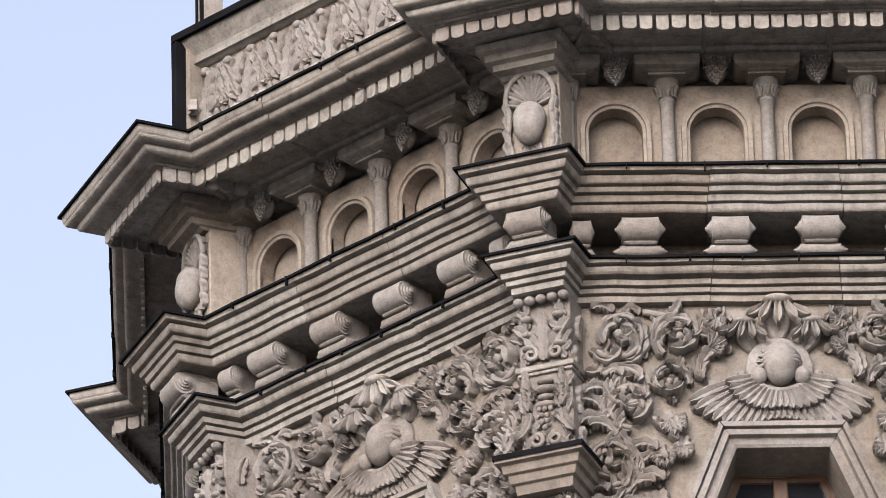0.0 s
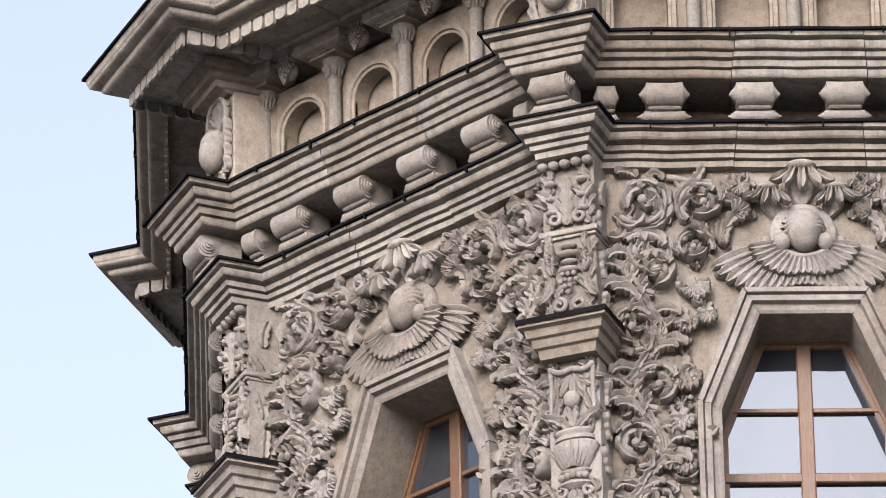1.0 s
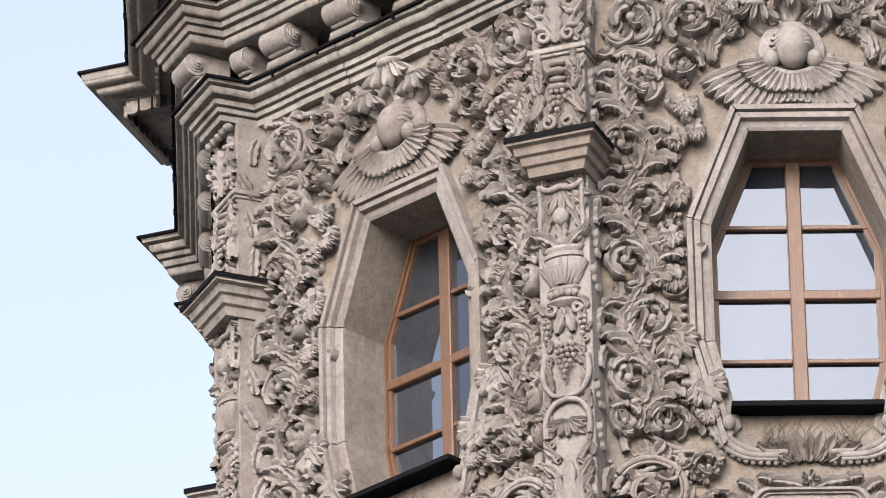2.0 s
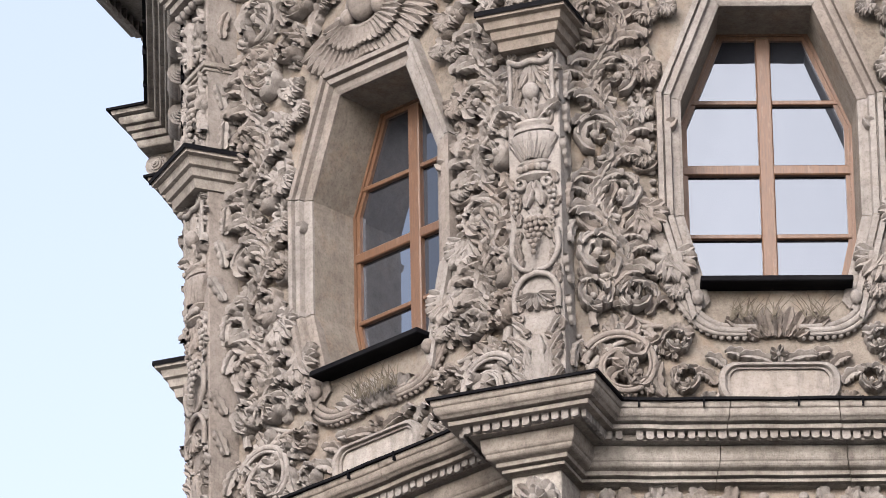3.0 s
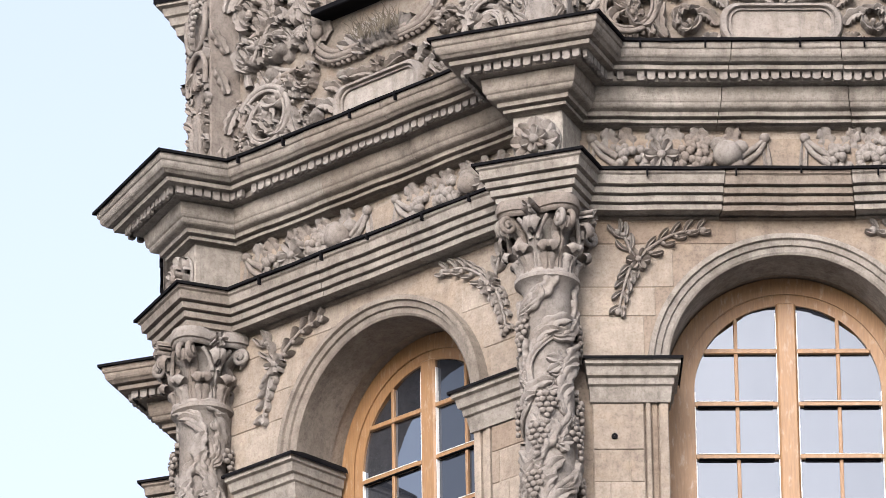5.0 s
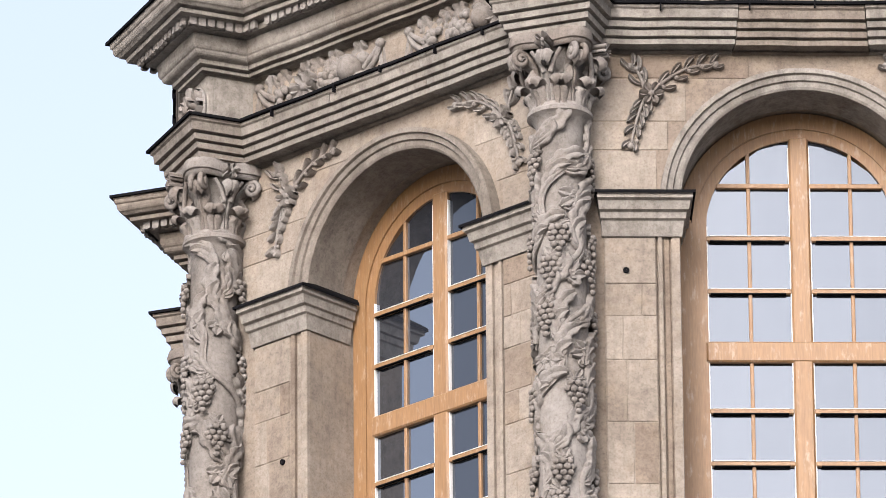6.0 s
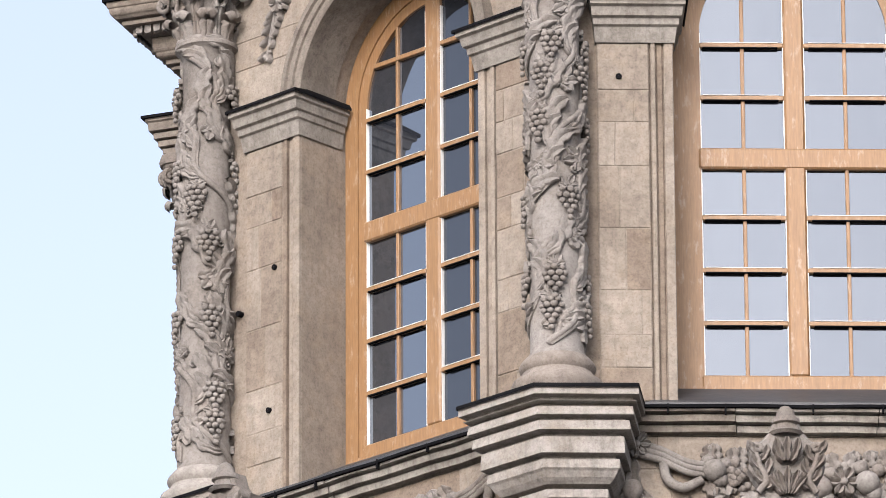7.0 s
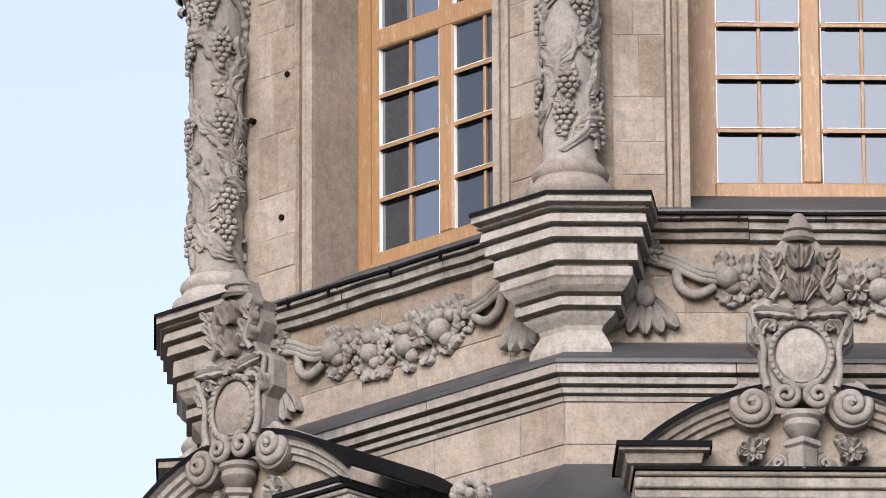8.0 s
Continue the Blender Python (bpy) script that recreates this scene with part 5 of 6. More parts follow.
def colonette():
    t = thing("colonette", "small round limestone colonette of a blind arcade", "column", group="colonettes")
    part("shaft", lathe([(29.62, 0.05), (29.60, 0.058), (29.585, 0.05), (29.57, 0.046), (28.86, 0.052)], 12, 3.70).mesh("shaft", CARVED, True, 45), t)
    b = lathe([(29.62, 0.05), (29.66, 0.056), (29.71, 0.075), (29.725, 0.085), (29.76, 0.088), (29.76, 0.02)], 12, 3.70)
    for k in range(-2, 3):
        mp = lambda u, o, z, k=k: ((0.055 + o) * math.sin(k * 0.75 + u / 0.055), 3.70 + (0.055 + o) * math.cos(k * 0.75 + u / 0.055), z)
        leaf(b, mp, 0, 29.625, 90, 0.085, 0.018, 0, 0.015, 0, 0.03)
    part("capital", b.mesh("capital", CARVED, True, 50), t)
    return t


def entablature_block():
    b = Buf()
    rows = []
    for z, o, w in ((29.886, 0.235, 0.225), (29.825, 0.237, 0.225), (29.808, 0.228, 0.214), (29.80, 0.205, 0.188), (29.796, 0.185, 0.15), (29.79, 0.18, 0.132), (29.782, 0.16, 0.118), (29.775, 0.172, 0.128), (29.76, 0.17, 0.126)):
        rows.append([(-w, Q - 0.03, z), (-w, Q + o, z), (w, Q + o, z), (w, Q - 0.03, z)])
    b.grid(rows)
    b.f.append(tuple(len(b.v) - k for k in (4, 3, 2, 1)))
    return b.mesh("entablature_block", MOULDED)


def fruit_pendant():
    b = Buf()
    mp = flat(Q + 0.10)
    for k in (-1, 0, 1):
        leaf(b, mp, k * 0.03, 29.89, 270 + k * 48, 0.09, 0.04, -k * 30, 0.09, 2, 0.05)
    ball(b, mp, 0, 0.03, 29.80, 0.075, 0.8, 1.15)
    grapes(b, mp, 0, 29.875, 0.088, 0.20, 0.0125, 0.045, 2)
    for k in (-1, 1):
        ball(b, mp, k * 0.05, 0.05, 29.88, 0.03)
        ball(b, mp, k * 0.085, 0.03, 29.865, 0.022)
    return b.mesh("fruit_pendant", CARVED, True, 60)


bay = arcade_bay()
BAYM, BAYR, ENT, PEND = bay[0].mesh("niche", ASHLAR), bay[1].mesh("niche_moulding", ASHLAR), entablature_block(), fruit_pendant()
col0 = colonette()
first = True
for a in FACES:
    ar = thing("blind_arcade", "blind arcade of round-headed limestone niches", "arcade", side(a), "blind arcades")
    for k in range(4):
        part("niche_moulding", BAYR, part("niche", BAYM, ar, m=pose((k - 1.5) * BAY, 0, 0)))
    for k in range(5):
        part("entablature_block", ENT, ar, m=pose((k - 2) * BAY * 0.985, 0, 0))
    for k in range(5):
        m = side(a) @ pose((k - 2) * BAY * 0.985, 0, 0)
        if first:
            col0.matrix_basis, first = m, False
        else:
            copy_thing(col0, m)
    for k in range(4):
        thing("fruit_pendant", "hanging limestone bunch of fruit under a cornice", "ornament", side(a) @ pose((k - 1.5) * BAY, 0, 0), "fruit pendants", data=PEND)


def corner_head():
    """A plain carved head under a shell, on the arcade's corner pier: one mesh."""
    b = Buf()
    mp = flat(4.20)
    for k in range(-4, 5):
        leaf(b, mp, 0.012 * k, 29.46, 90 + 17 * k, 0.30 - 0.012 * abs(k), 0.03, 4 * k, 0.03, 0, 0.03)
    ball(b, mp, 0, 0.08, 29.30, 0.105, 0.9, 1.4, 18, 12)
    ball(b, mp, 0, 0.06, 29.36, 0.118, 0.9, 1.05, 18, 10)
    ball(b, mp, 0, 0.160, 29.30, 0.014, 1, 2.6)
    for s in (-1, 1):
        tube(b, mp, [(s * 0.135, 0.03, 29.10), (s * 0.165, 0.035, 29.25), (s * 0.15, 0.04, 29.42), (s * 0.175, 0.04, 29.55), (s * 0.12, 0.05, 29.68), (0, 0.05, 29.74)], 0.024, 0.018)
        for i in range(4):
            leaf(b, mp, s * 0.15, 29.12 + 0.10 * i, 90 - s * 40, 0.10, 0.03, s * 60, 0.03, 2, 0.03, 0.02)
        leaf(b, mp, s * 0.10, 29.08, 90 + s * 60, 0.14, 0.05, 0, 0.03, 3, 0.02)
    leaf(b, mp, 0, 29.2, 270, 0.2, 0.09, 0, 0.03, 3, 0.02)
    return b.mesh("carved_head", CARVED, True, 60)


HEAD = corner_head()
pcap = Buf()
rows = [[(-h, 3.7, z), (-h, r, z), (h, r, z), (h, 3.7, z)] for z, r, h in ((29.90, 4.44, 0.31), (29.845, 4.44, 0.31), (29.84, 4.395, 0.265), (29.785, 4.39, 0.26), (29.775, 4.345, 0.225), (29.73, 4.34, 0.22), (29.72, 4.27, 0.20), (29.70, 4.24, 0.195))]
pcap.grid(rows + [[(p[0] * 0.5, 3.8, 29.70) for p in rows[-1]]])
PCAP = pcap.mesh("pier_cap", MOULDED)
PIER3 = Buf().box(-0.20, 0.20, 3.7, 4.20, 28.86, 29.90, 0.008).mesh("arcade_pier", ASHLAR)
for a in CORNERS:
    p = thing("arcade_pier", "limestone corner pier of the blind arcade", "pilaster", side(a), "arcade piers")
    part("pier_shaft", PIER3, p)
    part("pier_cap", PCAP, p)
    if a in (22.5, 67.5, 337.5):
        thing("carved_head", "carved limestone head under a shell on a pier", "sculpture", side(a), "carved heads", data=HEAD)


# ---- scrolled brackets ----
def bracket(w=0.124):
    t = thing("scroll_bracket", "rolled limestone bracket under a cornice", "bracket", group="scroll brackets")

    def roll(q, z, r, half, n=14):
        b = Buf()
        ends = [(0.046, 0.02), (0.045, 0.16), (0.033, 0.19), (0.033, 0.34), (0.021, 0.37), (0.021, 0.54), (0.009, 0.57), (0.009, 0.72), (0.0, 0.74), (0.0, 0.98), (-0.004, 1.0)]
        prof = [(-half - x, k) for x, k in ends] + [(-half * 0.3, 0.97), (half * 0.3, 0.97)] + [(half + x, k) for x, k in ends[::-1]]
        b.grid([[(u, q + r * k * math.cos(2 * math.pi * i / n), z + r * k * math.sin(2 * math.pi * i / n)) for i in range(n)] for u, k in prof], close_u=True)
        return b
    part("upper_roll", roll(3.91, 28.505, 0.088, w).mesh("upper_roll", CARVED, True, 40), t)
    part("lower_roll", roll(3.86, 28.365, 0.042, w + 0.012).mesh("lower_roll", CARVED, True, 40), t)
    b = Buf().box(-w + 0.01, w - 0.01, Q, 3.92, 28.40, 28.60, 0.01)
    part("body", b.mesh("body", CARVED), t)
    return t


br = bracket()
br.matrix_basis = side(0) @ pose(-0.91, 0, 0)
for a in FACES:
    for u in (-0.91, -0.303, 0.303, 0.91):
        if a or u > -0.9:
            copy_thing(br, side(a) @ pose(u, 0, 0))
for a in CORNERS:
    copy_thing(br, side(a) @ pose(0, -0.46, 0))
    for s in (-1, 1):
        copy_thing(br, side(a - s * 22.5) @ pose(s * -1.30, 0.04, 0) @ Matrix.Diagonal((0.5, 1, 1, 1)))


# ---- toothed edges ----
def tooth(b, u, q, z0, z1, w, d=0.03, turn=None):
    n = 5
    prof = [(-w / 2, z1), (-w / 2, z0 + w * 0.22)] + [(-w / 2 * math.cos(math.pi * i / n), z0 + w * 0.22 - w * 0.22 * math.sin(math.pi * i / n)) for i in range(1, n)] + [(w / 2, z0 + w * 0.22), (w / 2, z1)]
    f = turn or (lambda x, o, z: (u + x, q + o, z))
    k = len(b.v)
    b.grid([[f(x, 0, z) for x, z in prof], [f(x, d, z) for x, z in prof]])
    m = len(prof)
    b.f.append(tuple(k + m + i for i in range(m)))


def tooth_rows(prof_top, zt, zb, q_in, period, w, h_in, r_in, seed):
    rnd = random.Random(seed)
    z, q, r, h = prof_top
    e = (q_in - h_in * S22) / C22 * S22 - h_in * C22
    run, blk = Buf(), Buf()
    n = int(2 * e / period)
    for i in range(n):
        if rnd.random() < 0.02:
            continue
        tooth(run, -e + (i + 0.5) * 2 * e / n, q_in, zb + rnd.uniform(0, 0.02), zt, w * rnd.uniform(0.85, 1.1))
    m = max(2, int(2 * h_in / period))
    for i in range(m):
        tooth(blk, -h_in + (i + 0.5) * 2 * h_in / m, r_in, zb + rnd.uniform(0, 0.02), zt, w)
    ms = max(2, int((r_in - 3.95) / period))
    for s in (-1, 1):
        for i in range(ms):
            y = r_in - (i + 0.5) * period
            tooth(blk, 0, 0, zb + rnd.uniform(0, 0.015), zt, w, turn=lambda x, o, z, y=y, s=s: (s * (h_in + o), y + x, z))
    return run, blk


for nm, args in (("main_teeth", (MAIN_CORNICE[5], 23.775, 23.698, 3.885, 0.066, 0.05, 0.405, 4.455, 3)), ("crown_teeth", (TOP_CORNICE[8], 29.985, 29.83, 4.27, 0.1076, 0.092, 0.50, 4.68, 4))):
    r, bl = tooth_rows(*args)
    mr, mb = r.mesh("tooth_row", MOULDED if nm == "crown_teeth" else CARVED), bl.mesh("tooth_row", CARVED)
    for a in FACES:
        o = thing("tooth_row", "row of small hanging limestone teeth under a cornice", "ornament", side(a), "tooth rows", "stuff", mr)
        o = thing("tooth_row", "row of small hanging limestone teeth round a corner", "ornament", side(a + 22.5), "tooth rows", "stuff", mb)


# ---- fruit garlands of the narrow frieze ----
def fruit_heap(parent, mp, u0, u1, z, h, seed, big=0.07, dip=0.0):
    """A row of fruits, bunches, flowers and leaves, each its own part."""
    rnd = random.Random(seed)
    u = u0
    while u < u1:
        s = (u - u0) / (u1 - u0)
        zz = z - dip * math.sin(math.pi * s)
        k = rnd.random()
        thick = h * (0.62 + 0.38 * math.sin(math.pi * s))
        for sg in (-1, 1):
            for j in (0, 1):
                b = Buf()
                leaf(b, mp, u + big * (0.3 + j), zz + sg * thick * 0.45, (90 if sg > 0 else 270) + rnd.uniform(-45, 45), big * 2.0, big * 0.75, rnd.uniform(-50, 50), 0.035, 3, 0.035)
                carving("leaf", b, parent)
        if k < 0.40:
            r = big * rnd.uniform(0.85, 1.15)
            for du, dz, f in ((r, rnd.uniform(-0.25, 0.25) * thick, 1.0), (r * 0.5, 0.75 * thick, 0.62), (r * 1.5, -0.75 * thick, 0.66), (r * 1.9, 0.6 * thick, 0.55)):
                b = Buf()
                ball(b, mp, u + du, r * f * 0.8, zz + dz, r * f, 0.95, 0.95, 12, 8)
                carving("fruit", b, parent)
            u += 2.0 * r
        elif k < 0.8:
            w = big * rnd.uniform(1.1, 1.6)
            rr = big * 0.34
            b = Buf()
            for i in range(int(44 * thick / 0.12)):
                x, y = rnd.uniform(-1, 1), rnd.uniform(-1, 1)
                ball(b, mp, u + w + x * w, 0.02 + 0.05 * (1 - x * x) * (1 - y * y), zz + y * thick, rr * rnd.uniform(0.85, 1.15), n=7, m=4)
            tagged(carving("grape_bunch", b, parent), kind="stuff")
            u += 1.9 * w
        else:
            b = Buf()
            flower(b, mp, u + big, zz, big * 1.25, 0.06, 6, 0.03)
            carving("flower", b, parent)
            u += 1.9 * big


def frieze_garland(seed):
    t = thing("fruit_garland", "carved limestone garland of fruit with ribbons", "garland", group="frieze garlands")
    mp = flat(Q - 0.03)
    fruit_heap(t, mp, -0.43, 0.30, 23.275, 0.13, seed, 0.085)
    for s in (-1, 1):
        c = Buf()
        for d in (-0.03, 0.03):
            tube(c, mp, [(s * 0.40, 0.04, 23.24 + d), (s * 0.50, 0.045, 23.31 + d), (s * 0.56, 0.05, 23.38 + d * 0.5)], 0.024, 0.016)
        ball(c, mp, s * 0.56, 0.045, 23.40, 0.036)
        leaf(c, mp, s * 0.56, 23.42, 270 + s * 4, 0.28, 0.03, 0, 0.04, 0, 0.03)
        carving("ribbon", c, t)
    return t


g0, g1 = frieze_garland(5), frieze_garland(9)
g0.matrix_basis, g1.matrix_basis = side(0) @ pose(-0.69, 0, 0), side(0) @ pose(0.69, 0, 0)
for a in (45, 90, 315):
    copy_thing(g0, side(a) @ pose(-0.69, 0, 0))
    copy_thing(g1, side(a) @ pose(0.69, 0, 0))
ros_parts = []
for n, R, base, turn in ((8, 0.155, 0.01, 0), (6, 0.09, 0.04, 20)):
    for k in range(n):
        pb = Buf()
        an = turn + 360 * k / n
        leaf(pb, flat(4.21), 0.25 * R * math.cos(radians(an)), 23.27 + 0.25 * R * math.sin(radians(an)), an, R * 0.8, R * 0.36, 0, 0.05, 0, 0.02, base)
        ros_parts.append(("petal", pb.mesh("petal", CARVED, True, 60)))
pb = Buf()
ball(pb, flat(4.21), 0, 0.08, 23.27, 0.035)
ros_parts.append(("button", pb.mesh("button", CARVED, True, 60)))
rs = Buf()
tube(rs, flat(4.21), [(0.155 * math.cos(radians(k)), 0.012, 23.27 + 0.155 * math.sin(radians(k))) for k in range(0, 361, 20)], 0.014)
ros_parts.append(("rim", rs.mesh("rim", CARVED, True, 60)))
for a in (22.5, 67.5, 112.5, 337.5):
    o = thing("rosette", "carved limestone rosette on a frieze block", "ornament", side(a), "rosettes")
    for nm, me in ros_parts:
        part(nm, me, o)


# ---- leaf sprays beside the arches ----
def spray():
    t = thing("leaf_spray", "carved limestone spray of leaves and berries beside an arch", "relief", group="leaf sprays")
    for nm, du, dz, ang, L, n in (("branch", -0.97, 22.56, 24, 0.46, 5), ("branch", -0.99, 22.54, 252, 0.38, 5), ("branch", -1.0, 22.54, 118, 0.22, 3)):
        b = Buf()
        a = radians(ang)
        pts = [(du + L * s * math.cos(a), 0.02, dz + L * s * math.sin(a) + 0.06 * math.sin(3.1 * s)) for s in (i / 8 for i in range(9))]
        tube(b, MP, pts, 0.014, 0.008)
        for i in range(n):
            s = (i + 0.6) / n
            u, z = du + L * s * math.cos(a), dz + L * s * math.sin(a) + 0.06 * math.sin(3.1 * s)
            for k in (-1, 1):
                leaf(b, MP, u, z, ang + k * 55, 0.11 * (1.1 - 0.3 * s), 0.017, -k * 60, 0.03, 0, 0.03)
            ball(b, MP, u + 0.03, 0.03, z - 0.015, 0.016)
        ball(b, MP, pts[-1][0], 0.025, pts[-1][2], 0.024)
        carving(nm, b, t)
    b = Buf()
    flower(b, MP, -0.97, 22.54, 0.075, 0.05, 6, 0.01)
    carving("flower", b, t)
    return t


sp = spray()
sp.matrix_basis = side(0)
for a in (45, 90, 315):
    copy_thing(sp, side(a))
spm = thing("leaf_spray", "carved limestone spray of leaves and berries beside an arch", "relief", side(0), "leaf sprays")
for c in list(sp.children):
    me = c.data.copy()
    me.transform(Matrix.Diagonal((-1, 1, 1, 1)))
    me.flip_normals()
    part(c.name.split(".")[0], me, spm)
for a in (45, 90, 315):
    copy_thing(spm, side(a))


# ---- the great swag below the windows ----
def great_swag(seed):
    t = thing("fruit_swag", "heavy limestone swag of fruit, flowers and ribbon", "garland", group="fruit swags")
    mp = flat(Q + 0.004)
    fruit_heap(t, mp, -0.66, 0.58, 18.66, 0.13, seed, 0.072, 0.09)
    for s in (-1, 1):
        c = Buf()
        flower(c, mp, s * 1.07, 18.83, 0.085, 0.06, 7, 0.01)
        for d in (-0.035, 0.0, 0.035):
            tube(c, mp, [(s * 1.05, 0.04, 18.80 + d), (s * 0.92, 0.05, 18.76 + d), (s * 0.76, 0.06, 18.68 + d), (s * 0.62, 0.05, 18.66 + d)], 0.026, 0.02)
        tube(c, mp, [(s * 0.90, 0.04, 18.72), (s * 0.88, 0.05, 18.60), (s * 0.78, 0.06, 18.54), (s * 0.66, 0.05, 18.60)], 0.035, 0.03)
        carving("ribbon", c, t)
        c = Buf()
        leaf(c, mp, s * 1.10, 18.74, 270, 0.22, 0.06, 0, 0.05, 2, 0.02)
        for k in range(-2, 3):
            leaf(c, mp, s * 1.10 + 0.03 * k, 18.52, 270 + 18 * k, 0.24, 0.045, 0, 0.05, 0, 0.03, 0.01)
        ball(c, mp, s * 1.10, 0.05, 18.53, 0.07, 0.8, 1, 10, 6)
        carving("leaf_drop", c, t)
    return t


gs = great_swag(14)
gs.matrix_basis = side(0)
for a in (45, 90, 315):
    copy_thing(gs, side(a))


# ---- the roofs and the church below ----
rf = octagon_ring([(18.235, Q - 0.05), (18.235, Q + 0.02), (18.03, 4.02), (18.01, 4.045), (17.985, 4.045), (17.985, 3.9)])
thing("skirt_roof", "dark sheet-metal skirt roof", "roof", side(0), kind="structure", data=rf.mesh("skirt_roof", ROOF_SHEET))
lc = thing("lower_cornice", "moulded limestone cornice of the lower church", "cornice", kind="structure")
for a in FACES:
    for k in range(3):
        b = Buf()
        rows = []
        for z, q in ((17.985, 3.7), (17.985, 4.03), (17.925, 4.03), (17.92, 3.95), (17.907, 3.95), (17.905, 3.99), (17.865, 3.985), (17.861, 3.915), (17.848, 3.915), (17.846, 3.955), (17.815, 3.95), (17.81, 3.89), (17.799, 3.89), (17.798, 3.925), (17.77, 3.915), (17.77, 3.7)):
            e = q * T22
            rows.append([(-e + 2 * e * (k + f) / 3 + (0.003 if f == 0 and k else -0.003 if f and k < 2 else 0), q + 0.002 * k, z) for f in (0, 1)])
        b.grid(rows)
        b.f += [tuple(2 * i for i in range(len(rows))), tuple(2 * i + 1 for i in range(len(rows)))]
        part("cornice_stone", b.mesh("cornice_stone", PALE), lc, m=side(a))
dw = octagon_ring([(17.78, 3.9), (16.9, 3.9)])
thing("drum_wall", "pale limestone wall under the skirt roof", "wall", side(0), kind="structure", data=dw.mesh("drum_wall", ASHLAR))
lr = octagon_ring([(17.36, 3.88), (17.36, 3.92), (16.70, 4.9), (16.66, 4.9)])
thing("lower_roof", "dark sheet-metal roof of the lower church", "roof", side(0), kind="structure", data=lr.mesh("lower_roof", ROOF_SHEET))


def pediment():
    """Broken segmental pediment with two volutes and a crested cartouche; local origin on the face's axis."""
    t = thing("broken_pediment", "broken curved limestone pediment with scrolled ends", "pediment", group="broken pediments")
    PQ = 5.0
    zc, R = 16.10, 1.434
    for s in (-1, 1):
        b = Buf()
        a0, a1 = math.asin(0.24 / R), math.asin(1.02 / R)
        n = 16
        rows = []
        for r, o in ((R, -0.6), (R, 0.0), (R - 0.03, 0.0), (R - 0.04, -0.03), (R - 0.075, -0.035), (R - 0.085, -0.06), (R - 0.12, -0.065), (R - 0.13, -0.09), (R - 0.165, -0.095), (R - 0.17, -0.16)):
            rows.append([(s * r * math.sin(a0 + (a1 - a0) * i / n), PQ + o, zc + r * math.cos(a0 + (a1 - a0) * i / n)) for i in range(n + 1)])
        b.grid(rows)
        arm = part("arm", b.mesh("arm", MOULDED), t)
        b = Buf()
        b.grid([[(s * (R + d) * math.sin(a0 + (a1 - a0) * i / n), PQ + o, zc + (R + d) * math.cos(a0 + (a1 - a0) * i / n)) for i in range(n + 1)] for d, o in ((-0.025, 0.012), (0.012, 0.012), (0.015, -1.15))])
        part("roof_sheet", b.mesh("roof_sheet", SHEET), arm, "dark sheet-metal covering")
        b = Buf()
        mp = flat(PQ)
        cu, cz = s * 0.30, 17.405
        tube(b, mp, spiral(cu, cz, 0.125, 90 - s * 10, 2.2, -s, -0.03, 0.03, 48, 0.08), 0.038, 0.022, 8)
        ball(b, mp, cu, 0.02, cz, 0.022)
        b.grid([[(cu + 0.145 * k * math.cos(2 * math.pi * i / 20), PQ + o, cz + 0.145 * k * math.sin(2 * math.pi * i / 20)) for i in range(20)] for k, o in ((1, -0.4), (1, -0.03), (0.9, -0.02), (0.002, -0.02))], close_u=True)
        part("volute", b.mesh("volute", CARVED, True, 50), t)
        low = flat(PQ - 0.12)
        for ang, bd, L, u, z in ((-20, -90, 0.20, 0.20, 17.22), (30, -120, 0.20, 0.22, 17.16), (-70, 80, 0.18, 0.24, 17.20), (-30, -60, 0.22, 0.14, 17.06)):
            c = Buf()
            leaf(c, low, s * u, z, ang if s > 0 else 180 - ang, L, 0.048, s * bd, 0.055, 3, 0.05)
            carving("leaf", c, t)
        c = Buf()
        flower(c, low, s * 0.30, 17.12, 0.075, 0.06, 7, 0.03)
        carving("flower", c, t)
        c = Buf()
        tube(c, low, spiral(s * 0.14, 17.05, 0.055, 90, 1.4, s, 0.02, 0.05, 18), 0.02, 0.012)
        carving("curl", c, t)
    b = Buf()
    n = 24
    arc = [((R - 0.14) * math.sin(x), zc + (R - 0.14) * math.cos(x)) for x in (-0.80 + 1.6 * i / n for i in range(n + 1))]
    b.grid([[(u, PQ - 0.14, z) for u, z in arc], [(u, PQ - 0.14, 16.9) for u, z in arc]])
    part("tympanum", b.mesh("tympanum", ASHLAR), t)
    for z0, z1, o in ((16.93, 16.96, 0.05), (16.86, 16.928, 0.03), (16.80, 16.858, 0.0), (16.4, 16.798, -0.06)):
        part("cornice_course", Buf().box(-1.02, 1.02, PQ - 0.5, PQ + o, z0, z1, 0.008).mesh("cornice_course", MOULDED), t)
    part("flashing", Buf().box(-1.03, 1.03, PQ - 0.4, PQ + 0.065, 16.962, 16.985).mesh("flashing", SHEET), t, "dark sheet-metal flashing")
    b = lathe([(17.36, 0.09), (17.345, 0.125), (17.32, 0.125), (17.30, 0.105), (17.26, 0.115), (17.22, 0.09), (17.19, 0.05)], 20, PQ - 0.04)
    b.join(lathe([(17.19, 0.05), (17.18, 0.11), (17.145, 0.12), (17.13, 0.09), (17.0, 0.085), (16.97, 0.12)], 4, PQ - 0.04))
    part("urn", b.mesh("urn", CARVED, True, 40), t)
    return t


